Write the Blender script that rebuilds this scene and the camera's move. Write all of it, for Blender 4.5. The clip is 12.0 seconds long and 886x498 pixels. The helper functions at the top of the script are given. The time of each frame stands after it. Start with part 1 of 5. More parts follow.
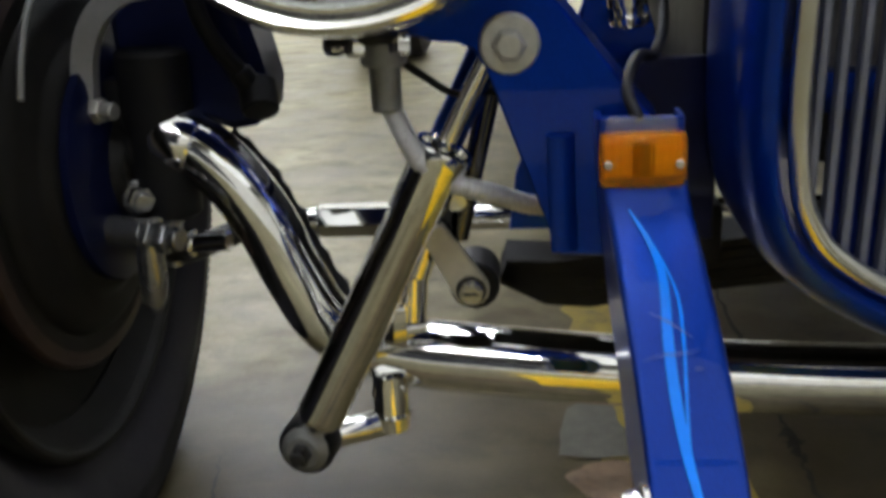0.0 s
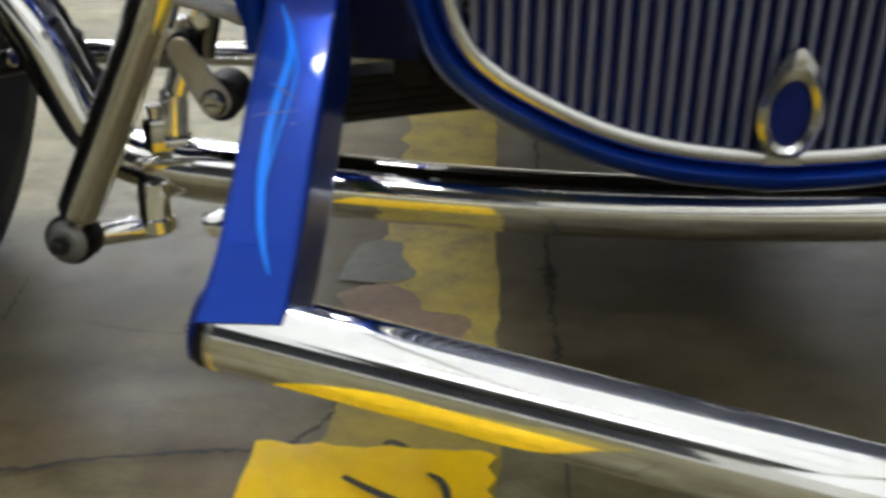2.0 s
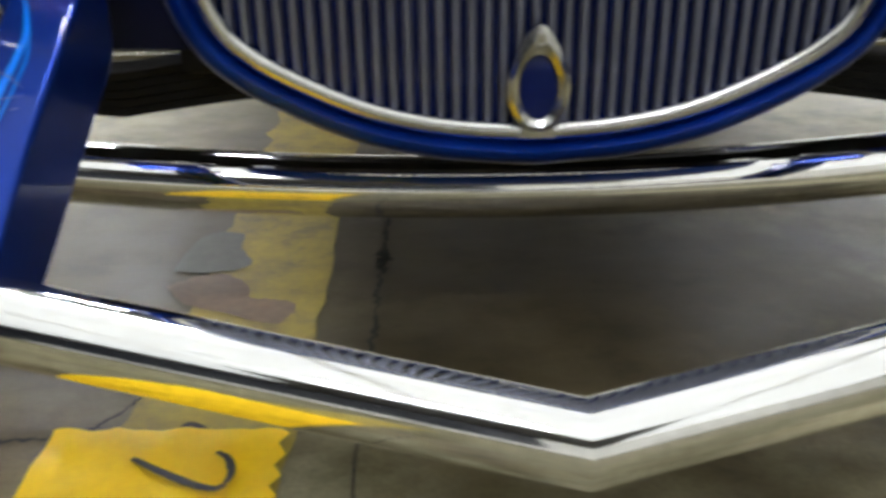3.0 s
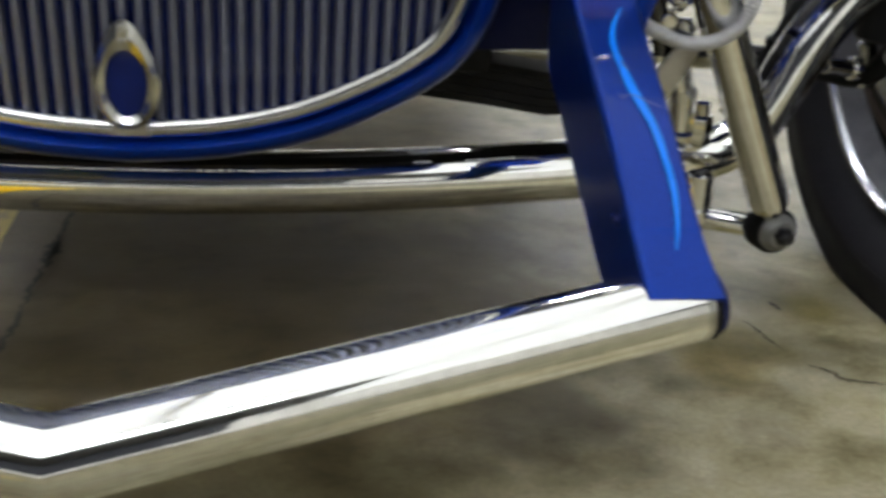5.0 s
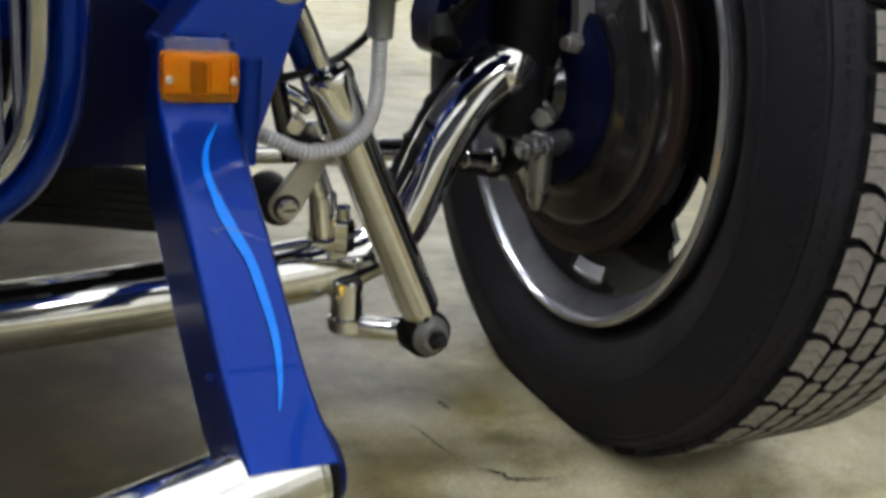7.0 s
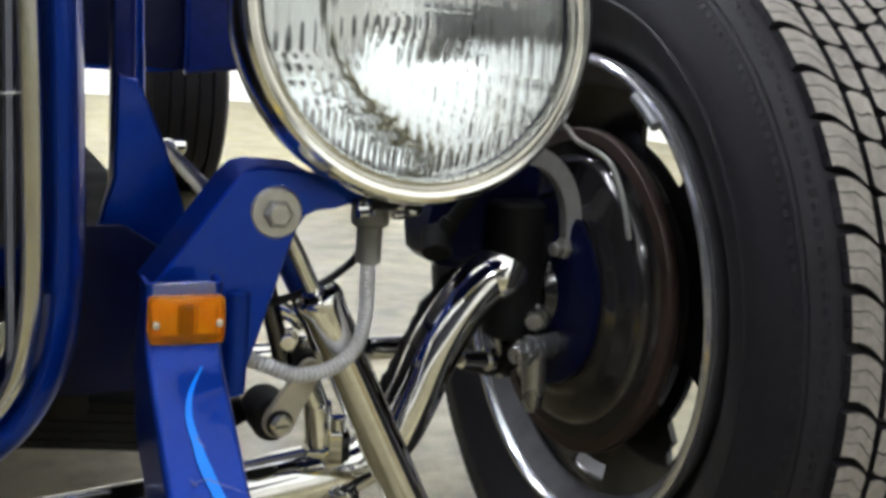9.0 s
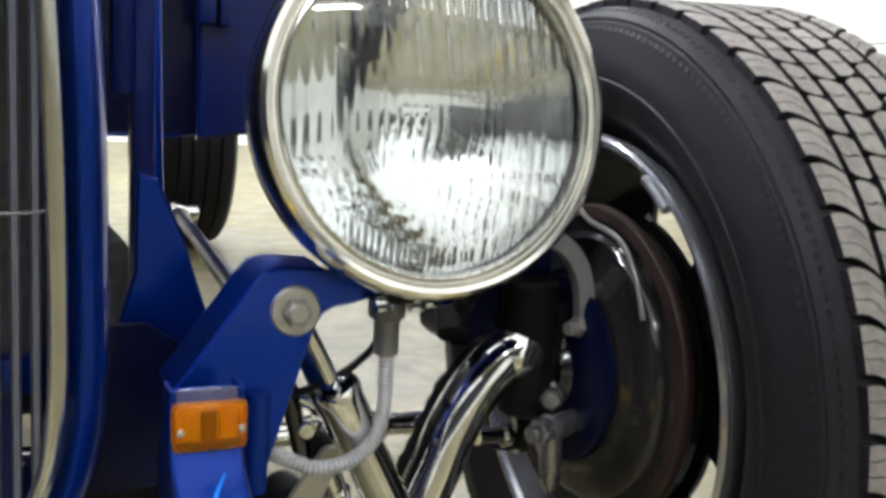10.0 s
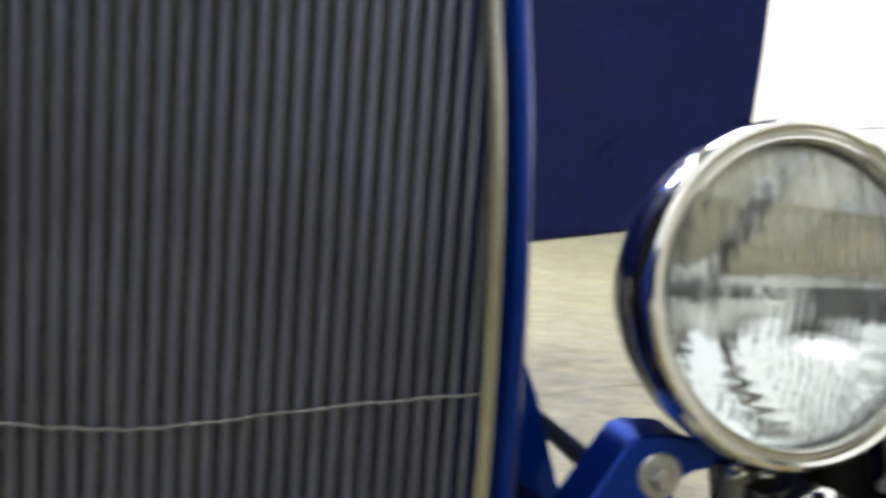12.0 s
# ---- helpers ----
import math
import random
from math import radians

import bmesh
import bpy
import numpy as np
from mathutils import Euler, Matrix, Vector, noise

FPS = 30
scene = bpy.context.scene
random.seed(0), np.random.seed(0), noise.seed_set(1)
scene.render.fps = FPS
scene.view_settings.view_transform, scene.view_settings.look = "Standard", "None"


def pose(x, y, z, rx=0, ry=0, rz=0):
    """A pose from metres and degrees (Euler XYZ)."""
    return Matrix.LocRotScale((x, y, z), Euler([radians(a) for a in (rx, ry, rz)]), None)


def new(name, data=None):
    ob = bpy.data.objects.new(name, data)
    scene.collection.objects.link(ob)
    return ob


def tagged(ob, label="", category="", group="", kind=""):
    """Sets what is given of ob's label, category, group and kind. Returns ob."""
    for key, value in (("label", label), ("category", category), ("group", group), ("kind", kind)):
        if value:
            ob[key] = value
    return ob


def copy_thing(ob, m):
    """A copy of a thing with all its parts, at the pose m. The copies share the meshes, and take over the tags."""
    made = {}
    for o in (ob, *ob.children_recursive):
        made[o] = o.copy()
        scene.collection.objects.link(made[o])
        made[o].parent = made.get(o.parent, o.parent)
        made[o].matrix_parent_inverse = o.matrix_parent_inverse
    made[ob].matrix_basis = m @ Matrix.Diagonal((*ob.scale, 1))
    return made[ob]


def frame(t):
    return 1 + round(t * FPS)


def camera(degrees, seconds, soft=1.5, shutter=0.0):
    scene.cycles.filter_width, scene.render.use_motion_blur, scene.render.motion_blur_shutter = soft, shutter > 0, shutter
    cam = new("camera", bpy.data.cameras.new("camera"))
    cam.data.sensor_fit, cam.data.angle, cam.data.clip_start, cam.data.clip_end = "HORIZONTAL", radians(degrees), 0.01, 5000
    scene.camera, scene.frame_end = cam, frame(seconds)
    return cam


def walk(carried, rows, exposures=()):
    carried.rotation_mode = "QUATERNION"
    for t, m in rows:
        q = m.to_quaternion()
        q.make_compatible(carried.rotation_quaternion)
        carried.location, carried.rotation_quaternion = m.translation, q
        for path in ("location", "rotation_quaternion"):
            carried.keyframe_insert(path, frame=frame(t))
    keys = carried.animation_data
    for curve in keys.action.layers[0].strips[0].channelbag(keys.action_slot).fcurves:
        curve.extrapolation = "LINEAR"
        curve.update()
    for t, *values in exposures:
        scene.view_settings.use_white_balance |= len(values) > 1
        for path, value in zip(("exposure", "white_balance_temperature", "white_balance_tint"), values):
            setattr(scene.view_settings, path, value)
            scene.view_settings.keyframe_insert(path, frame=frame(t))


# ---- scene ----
cam = camera(48.51, 12.0, soft=3.4, shutter=0.6)
ROWS = [
    (0, -0.3364, -0.3075, 0.4359, 71.108, 2.759, 3.994),
    (0.5, -0.3009, -0.3371, 0.4162, 69.452, 2.901, 5.880),
    (1, -0.2698, -0.3599, 0.4026, 68.492, 1.517, 6.286),
    (1.5, -0.2285, -0.3835, 0.3939, 67.426, 0.359, 4.729),
    (2, -0.1742, -0.3988, 0.3938, 66.320, -0.103, 2.813),
    (2.5, -0.1124, -0.4106, 0.3982, 66.777, -0.196, 1.857),
    (3, -0.0606, -0.4190, 0.3872, 66.324, 0.866, -0.593),
    (5, 0.0917, -0.4195, 0.3984, 65.735, -4.134, -8.422),
    (5.5, 0.1213, -0.4048, 0.3961, 66.106, -5.021, -12.551),
    (6, 0.1436, -0.3873, 0.4007, 66.594, -5.642, -17.410),
    (6.5, 0.1633, -0.3708, 0.4011, 68.791, -6.678, -23.818),
    (7, 0.1634, -0.3628, 0.4132, 71.197, -5.554, -25.761),
    (9, 0.1808, -0.3672, 0.4643, 79.461, -4.067, -24.840),
    (9.5, 0.1782, -0.3665, 0.4840, 80.420, -3.887, -24.861),
    (10, 0.1729, -0.3652, 0.5010, 81.513, -2.989, -24.599),
    (10.5, 0.1702, -0.3566, 0.5240, 83.496, -3.283, -24.256),
    (11, 0.1590, -0.3535, 0.5483, 85.421, -3.792, -23.911),
    (11.5, 0.0976, -0.3589, 0.5662, 85.628, -4.106, -20.817),
    (12, 0.0192, -0.3621, 0.5643, 85.232, -3.442, -16.012),
]
walk(cam, [(t, pose(x, y, z, rx, ry, rz)) for t, x, y, z, rx, ry, rz in ROWS],
     exposures=[(0.0, 0.08), (0.5, 0.08), (1.0, 0.20), (1.5, 0.16), (3.0, 0.26), (5.0, 0.36), (6.0, 0.35), (7.0, 0.48), (9.0, 0.62), (10.0, 0.66), (10.5, 0.60), (11.0, 0.52), (11.5, 0.44), (12.0, 0.46)])

# ---- world and light ----
world = bpy.data.worlds.new("world")
world.use_nodes = True
scene.world = world
world.node_tree.nodes["Background"].inputs[0].default_value = (0.9, 0.95, 1.0, 1)
world.node_tree.nodes["Background"].inputs[1].default_value = 0.05
scene.view_settings.exposure = 0.0
TUBE = 112.0          # strength of the ceiling tubes
PANEL = 0.74          # strength of the added luminous panels in front


# ---- materials ----
def nodes(name):
    m = bpy.data.materials.new(name)
    m.use_nodes = True
    nt = m.node_tree
    return m, nt, nt.nodes["Principled BSDF"]


def setp(b, **kw):
    names = {"base": "Base Color", "rough": "Roughness", "metal": "Metallic", "coat": "Coat Weight",
             "coat_rough": "Coat Roughness", "spec": "Specular IOR Level", "trans": "Transmission Weight", "ior": "IOR",
             "emit": "Emission Color", "power": "Emission Strength"}
    for k, v in kw.items():
        if k in ("base", "emit"):
            v = (*v, 1)
        b.inputs[names[k]].default_value = v


def coords(nt, scale=1.0):
    tc = nt.nodes.new("ShaderNodeTexCoord")
    mp = nt.nodes.new("ShaderNodeMapping")
    mp.inputs["Scale"].default_value = (scale, scale, scale) if not isinstance(scale, tuple) else scale
    nt.links.new(tc.outputs["Object"], mp.inputs["Vector"])
    return mp.outputs["Vector"]


def noise_tex(nt, vec, scale, detail=4.0, rough=0.55):
    n = nt.nodes.new("ShaderNodeTexNoise")
    n.inputs["Scale"].default_value = scale
    n.inputs["Detail"].default_value = detail
    n.inputs["Roughness"].default_value = rough
    nt.links.new(vec, n.inputs["Vector"])
    return n.outputs["Fac"]


def ramp(nt, fac, stops):
    r = nt.nodes.new("ShaderNodeValToRGB")
    while len(r.color_ramp.elements) < len(stops):
        r.color_ramp.elements.new(0.5)
    for e, (p, c) in zip(r.color_ramp.elements, stops):
        e.position, e.color = p, (*c, 1) if len(c) == 3 else c
    nt.links.new(fac, r.inputs["Fac"])
    return r.outputs["Color"]


def mixc(nt, fac, a, b, mode="MIX"):
    m = nt.nodes.new("ShaderNodeMix")
    m.data_type, m.blend_type = "RGBA", mode
    for s, v in ((m.inputs[0], fac), (m.inputs[6], a), (m.inputs[7], b)):
        if isinstance(v, (int, float)):
            s.default_value = v
        elif isinstance(v, tuple):
            s.default_value = (*v, 1)
        else:
            nt.links.new(v, s)
    return m.outputs[2]


def bump(nt, b, height, strength, dist=0.002):
    n = nt.nodes.new("ShaderNodeBump")
    n.inputs["Strength"].default_value = strength
    n.inputs["Distance"].default_value = dist
    nt.links.new(height, n.inputs["Height"])
    nt.links.new(n.outputs["Normal"], b.inputs["Normal"])


def plain(name, base, rough=0.5, metal=0.0, grain=60.0, vary=0.15, bumps=0.1, **kw):
    """A surface with fine grain in its colour, its gloss and its relief."""
    m, nt, b = nodes(name)
    setp(b, base=base, rough=rough, metal=metal, **kw)
    v = coords(nt)
    n1 = noise_tex(nt, v, grain)
    n2 = noise_tex(nt, v, grain * 0.12, 3)
    lo, hi = tuple(c * (1 - vary) for c in base), tuple(min(1, c * (1 + vary)) for c in base)
    col = mixc(nt, 0.5, ramp(nt, n1, [(0.3, lo), (0.7, hi)]), ramp(nt, n2, [(0.3, lo), (0.7, hi)]))
    nt.links.new(col, b.inputs["Base Color"])
    r = ramp(nt, n2, [(0.3, (rough * 0.8,) * 3), (0.75, (min(1, rough * 1.25),) * 3)])
    nt.links.new(r, b.inputs["Roughness"])
    if bumps:
        bump(nt, b, n1, bumps, 0.0006)
    return m


BLUE, nt, b = nodes("blue_paint")
setp(b, base=(0.004, 0.024, 0.19), rough=0.30, metal=0.7, spec=0.1, coat=0.5, coat_rough=0.03)
b.inputs["Coat IOR"].default_value = 1.4
v = coords(nt)
fl = noise_tex(nt, v, 1400.0, 2)
big = noise_tex(nt, v, 9.0, 3)
nt.links.new(mixc(nt, 0.35, ramp(nt, fl, [(0.3, (0.001, 0.020, 0.20)), (0.7, (0.002, 0.046, 0.40))]),
                  ramp(nt, big, [(0.3, (0.001, 0.024, 0.23)), (0.7, (0.002, 0.034, 0.31))])), b.inputs["Base Color"])
nt.links.new(ramp(nt, noise_tex(nt, v, 24.0, 6, 0.65), [(0.45, (0.015,) * 3), (0.75, (0.07,) * 3)]), b.inputs["Coat Roughness"])
bump(nt, b, noise_tex(nt, v, 260.0, 2), 0.03, 0.0004)

CHROME, nt, b = nodes("chrome")
setp(b, base=(0.93, 0.928, 0.91), rough=0.05, metal=1.0)
v = coords(nt)
nt.links.new(ramp(nt, noise_tex(nt, v, 35.0, 5), [(0.35, (0.03,) * 3), (0.8, (0.12,) * 3)]), b.inputs["Roughness"])
nt.links.new(ramp(nt, noise_tex(nt, v, 140.0, 4), [(0.3, (0.82, 0.815, 0.79)), (0.6, (0.94, 0.938, 0.92))]), b.inputs["Base Color"])
bump(nt, b, noise_tex(nt, v, 45.0, 3), 0.025, 0.001)

STEEL = plain("satin_stainless", (0.20, 0.212, 0.285), 0.36, 0.8, 90, 0.12, 0.05)
NICKEL = plain("dull_nickel", (0.60, 0.595, 0.575), 0.22, 1.0, 70, 0.1, 0.04)
ZINC = plain("zinc_plate", (0.50, 0.49, 0.45), 0.38, 0.85, 160, 0.2, 0.12)
LINKZ = plain("cream_zinc", (0.50, 0.47, 0.38), 0.42, 0.45, 130, 0.18, 0.1)
ALU = plain("cast_aluminium", (0.46, 0.46, 0.46), 0.45, 0.7, 140, 0.15, 0.12)
BLACK = plain("black_paint", (0.007, 0.007, 0.008), 0.55, 0.0, 90, 0.3, 0.08, spec=0.18)
IRON = plain("cast_iron", (0.020, 0.019, 0.020), 0.42, 0.3, 120, 0.35, 0.2)
GLOSSBLACK = plain("gloss_black", (0.005, 0.005, 0.006), 0.22, 0.0, 40, 0.3, 0.05, spec=0.3, coat=0.35)
RUST = plain("rusty_iron", (0.034, 0.018, 0.014), 0.6, 0.3, 60, 0.4, 0.2)
# own colour of the dark blue parts; on the door panel, painted shade
DARKBLUE = plain("dark_blue_enamel_and_shade", (0.003, 0.010, 0.085), 0.32, 0.0, 70, 0.3, 0.06, spec=0.12, coat=0.22)
NAVY = plain("navy_enamel_and_shade", (0.002, 0.004, 0.026), 0.38, 0.0, 70, 0.3, 0.06, spec=0.12, coat=0.12)
HOSE = plain("grey_braid", (0.52, 0.52, 0.53), 0.5, 0.3, 500, 0.3, 0.4)
FITTING = plain("grey_fitting", (0.22, 0.22, 0.21), 0.45, 0.5, 150, 0.2, 0.1)
CORE = plain("radiator_core", (0.11, 0.103, 0.099), 0.6, 0.1, 200, 0.4, 0.3)
STRIPE = plain("light_blue_stripe", (0.001, 0.22, 0.95), 0.3, 0.0, 80, 0.06, 0.02, spec=0.1, coat=0.4)
SCUFF = plain("scuffed_paint", (0.07, 0.095, 0.34), 0.4, 0.0, 300, 0.3, 0.2)
WHITE = plain("white_plastic", (0.62, 0.62, 0.58), 0.3, 0.0, 90, 0.08, 0.04)
MARK = plain("black_marker", (0.03, 0.025, 0.02), 0.6, 0.0, 90, 0.3, 0.05)
LEAD = plain("lead_weight", (0.20, 0.21, 0.23), 0.5, 0.6, 120, 0.2, 0.15)
HOUSING = plain("white_enamel", (0.75, 0.75, 0.73), 0.4, 0.0, 40, 0.05, 0.02)

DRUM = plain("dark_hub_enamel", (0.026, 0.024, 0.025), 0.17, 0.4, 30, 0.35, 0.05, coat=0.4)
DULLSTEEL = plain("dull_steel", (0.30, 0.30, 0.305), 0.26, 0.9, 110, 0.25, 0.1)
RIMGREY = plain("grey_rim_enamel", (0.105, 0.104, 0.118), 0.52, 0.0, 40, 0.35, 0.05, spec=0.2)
# near-black for the left wheel: its deep shade put into the colour
SHADEBLACK = plain("shaded_black_wheel", (0.009, 0.0085, 0.0078), 0.6, 0.2, 45, 0.4, 0.15, spec=0.2)
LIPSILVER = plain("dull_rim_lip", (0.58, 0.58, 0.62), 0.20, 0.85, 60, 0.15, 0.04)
BEZEL = plain("aged_nickel_bezel", (0.87, 0.855, 0.80), 0.13, 1.0, 60, 0.10, 0.03)
POLISHED = plain("polished_dark_metal", (0.12, 0.12, 0.125), 0.16, 1.0, 30, 0.2, 0.03)
RUBBER, nt, b = nodes("tyre_rubber")
setp(b, base=(0.022, 0.021, 0.023), rough=0.66, spec=0.25)
v = coords(nt)
d1, d2 = noise_tex(nt, v, 14.0, 6), noise_tex(nt, v, 240.0, 4)
nt.links.new(mixc(nt, 0.5, ramp(nt, d1, [(0.3, (0.010, 0.0092, 0.0128)), (0.75, (0.023, 0.0210, 0.0290))]),
                  ramp(nt, d2, [(0.3, (0.007, 0.0066, 0.0092)), (0.7, (0.016, 0.0148, 0.0198))])), b.inputs["Base Color"])
nt.links.new(ramp(nt, d1, [(0.3, (0.5,) * 3), (0.7, (0.75,) * 3)]), b.inputs["Roughness"])
bump(nt, b, d2, 0.15, 0.0006)

TREAD, nt, b = nodes("dusty_tread")
setp(b, rough=0.85)
v = coords(nt)
d1, d2 = noise_tex(nt, v, 22.0, 6), noise_tex(nt, v, 180.0, 5)
nt.links.new(mixc(nt, 0.5, ramp(nt, d1, [(0.3, (0.15, 0.135, 0.125)), (0.7, (0.33, 0.30, 0.275))]),
                  ramp(nt, d2, [(0.3, (0.15, 0.135, 0.125)), (0.7, (0.33, 0.305, 0.285))])), b.inputs["Base Color"])
bump(nt, b, d2, 0.3, 0.001)

AMBER, nt, b = nodes("amber_lens")
setp(b, base=(1.0, 0.24, 0.004), rough=0.12, trans=0.85, ior=1.3, spec=0.3, coat=0.3)
v = coords(nt)
nt.links.new(ramp(nt, noise_tex(nt, v, 120.0, 2), [(0.3, (0.95, 0.33, 0.002)), (0.7, (1.0, 0.45, 0.008))]), b.inputs["Base Color"])

LENS, nt, b = nodes("lens_glass")
setp(b, base=(0.96, 0.98, 0.97), rough=0.02, trans=1.0, ior=1.5)
v = coords(nt)
nt.links.new(ramp(nt, noise_tex(nt, v, 60.0, 4), [(0.4, (0.01,) * 3), (0.8, (0.08,) * 3)]), b.inputs["Roughness"])

CLEAR, nt, b = nodes("clear_plastic")
setp(b, base=(0.80, 0.82, 0.84), rough=0.15, trans=0.9, ior=1.4)
v = coords(nt)
nt.links.new(ramp(nt, noise_tex(nt, v, 80.0, 3), [(0.3, (0.1,) * 3), (0.8, (0.3,) * 3)]), b.inputs["Roughness"])

MIRROR, nt, b = nodes("reflector")
setp(b, base=(0.95, 0.96, 0.97), rough=0.2, metal=1.0)
v = coords(nt)
nt.links.new(ramp(nt, noise_tex(nt, v, 50.0, 4), [(0.3, (0.05,) * 3), (0.8, (0.12,) * 3)]), b.inputs["Roughness"])

GLOW, nt, b = nodes("fluorescent_diffuser")
setp(b, base=(0.9, 0.9, 0.9), rough=0.4, emit=(0.94, 0.975, 1.03), power=TUBE)

PALE, nt, b = nodes("pale_luminous_panel")
setp(b, base=(0.9, 0.9, 0.9), rough=0.5, emit=(0.935, 0.98, 1.02), power=PANEL)

# concrete: broad stains, fine sand, tyre grime
CONCRETE, nt, b = nodes("worn_concrete")
v = coords(nt)
n1, n2, n3, n4 = noise_tex(nt, v, 1.1, 6), noise_tex(nt, v, 5.5, 6, 0.62), noise_tex(nt, v, 260.0, 3), noise_tex(nt, v, 22.0, 5, 0.6)
col = ramp(nt, n2, [(0.28, (0.10, 0.088, 0.055)), (0.45, (0.22, 0.205, 0.15)), (0.56, (0.33, 0.32, 0.255)), (0.70, (0.60, 0.585, 0.51))])
col = mixc(nt, 0.38, col, ramp(nt, n1, [(0.36, (0.14, 0.125, 0.075)), (0.64, (0.38, 0.37, 0.305))]))
st = ramp(nt, n4, [(0.30, (0.55, 0.53, 0.46)), (0.45, (1, 1, 1))])
col = mixc(nt, 0.7, col, st, "MULTIPLY")
blot = ramp(nt, noise_tex(nt, coords(nt, (1.0, 1.6, 1.0)), 5.2, 6, 0.68), [(0.36, (0.50, 0.41, 0.25)), (0.52, (1, 1, 1))])
col = mixc(nt, 0.6, col, blot, "MULTIPLY")


def stain_light_patch(col, x, y, r, tint, pale=False):
    """A soft patch with a ragged outline: old stains, painted shade, or painted floor light if pale."""
    warp = nt.nodes.new("ShaderNodeTexNoise")
    warp.inputs["Scale"].default_value = 14.0
    warp.inputs["Detail"].default_value = 6.0
    nt.links.new(v, warp.inputs["Vector"])
    off = nt.nodes.new("ShaderNodeVectorMath")
    off.operation = "MULTIPLY_ADD"
    off.inputs[1].default_value = (1.3 * r, 1.3 * r, 0)
    nt.links.new(warp.outputs["Color"], off.inputs[0])
    nt.links.new(v, off.inputs[2])
    dist = nt.nodes.new("ShaderNodeVectorMath")
    dist.operation = "DISTANCE"
    dist.inputs[1].default_value = (x + 0.65 * r, y + 0.65 * r, 0)
    nt.links.new(off.outputs["Vector"], dist.inputs[0])
    sc = nt.nodes.new("ShaderNodeMath")
    sc.operation = "DIVIDE"
    sc.inputs[1].default_value = 2 * r
    nt.links.new(dist.outputs["Value"], sc.inputs[0])
    if pale:
        return mixc(nt, ramp(nt, sc.outputs["Value"], [(0.25, (0.8,) * 3), (0.75, (0, 0, 0))]), col, mixc(nt, 0.6, tint, st, "MULTIPLY"))
    return mixc(nt, 0.9, col, ramp(nt, sc.outputs["Value"], [(0.30, tint), (0.72, (1, 1, 1))]), "MULTIPLY")


col = mixc(nt, 1.0, col, (0.64, 0.617, 0.552), "MULTIPLY")
# brighter light on the right-hand floor, painted as pale patches
for x, y, r in ((0.66, 0.10, 0.26), (0.50, -0.02, 0.16), (0.28, -0.08, 0.12)):
    col = stain_light_patch(col, x, y, r, (0.52, 0.475, 0.365), True)
# small ones are stains; broad ones paint the shade under the car
STAINS_AND_SHADE = [(0.573, 0.327, 0.028, (0.62, 0.56, 0.26)), (0.465, 0.262, 0.045, (0.66, 0.62, 0.34)), (0.447, 0.225, 0.035, (0.70, 0.62, 0.36)), (0.512, 0.375, 0.06, (0.66, 0.66, 0.56)), (0.22, 0.40, 0.12, (0.45, 0.41, 0.30)),
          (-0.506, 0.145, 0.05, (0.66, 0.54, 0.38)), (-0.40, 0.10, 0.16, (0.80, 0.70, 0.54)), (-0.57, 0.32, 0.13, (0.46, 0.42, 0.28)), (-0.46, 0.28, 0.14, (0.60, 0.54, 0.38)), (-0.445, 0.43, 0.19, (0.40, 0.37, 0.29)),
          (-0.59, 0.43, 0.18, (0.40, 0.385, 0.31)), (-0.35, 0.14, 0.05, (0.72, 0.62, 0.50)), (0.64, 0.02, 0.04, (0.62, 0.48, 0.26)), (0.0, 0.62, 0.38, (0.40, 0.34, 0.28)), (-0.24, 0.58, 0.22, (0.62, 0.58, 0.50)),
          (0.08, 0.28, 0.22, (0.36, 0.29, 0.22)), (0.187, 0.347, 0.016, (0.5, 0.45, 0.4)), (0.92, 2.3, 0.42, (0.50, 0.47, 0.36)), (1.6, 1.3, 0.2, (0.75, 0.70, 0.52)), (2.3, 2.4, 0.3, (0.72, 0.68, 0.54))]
for x, y, r, tint in STAINS_AND_SHADE:
    col = stain_light_patch(col, x, y, r, tint)
col = mixc(nt, 1.0, col, ramp(nt, n3, [(0.3, (0.86, 0.86, 0.84)), (0.7, (1.2, 1.2, 1.18))]), "MULTIPLY")
col = mixc(nt, 0.10, col, (0.34, 0.28, 0.16))
mot = ramp(nt, noise_tex(nt, coords(nt, (1.0, 1.35, 1.0)), 9.5, 7, 0.66), [(0.34, (0.48, 0.46, 0.29)), (0.47, (0.88, 0.865, 0.70)), (0.58, (0.98, 0.98, 0.90)), (0.68, (1.28, 1.24, 1.10))])
col = mixc(nt, 0.9, col, mot, "MULTIPLY")
nt.links.new(col, b.inputs["Base Color"])
setp(b, spec=0.28)
nt.links.new(ramp(nt, n2, [(0.3, (0.37,) * 3), (0.7, (0.60,) * 3)]), b.inputs["Roughness"])
bump(nt, b, mixc(nt, 0.5, n3, n4), 0.18, 0.002)

OLDYELLOW, nt, b = nodes("worn_yellow_paint")
v = coords(nt)
m1, m2 = noise_tex(nt, v, 18.0, 7, 0.7), noise_tex(nt, v, 120.0, 4)
nt.links.new(mixc(nt, 0.4, ramp(nt, m1, [(0.36, (0.12, 0.095, 0.045)), (0.5, (0.30, 0.22, 0.03)), (0.7, (0.46, 0.34, 0.02))]),
                  ramp(nt, m2, [(0.3, (0.21, 0.165, 0.045)), (0.7, (0.38, 0.285, 0.035))])), b.inputs["Base Color"])
setp(b, rough=0.6)
bump(nt, b, m2, 0.2, 0.001)
BARE = plain("bare_concrete", (0.105, 0.100, 0.078), 0.6, 0.0, 90, 0.3, 0.2)
PATCH = plain("brown_patch", (0.17, 0.108, 0.062), 0.65, 0.0, 120, 0.3, 0.25)
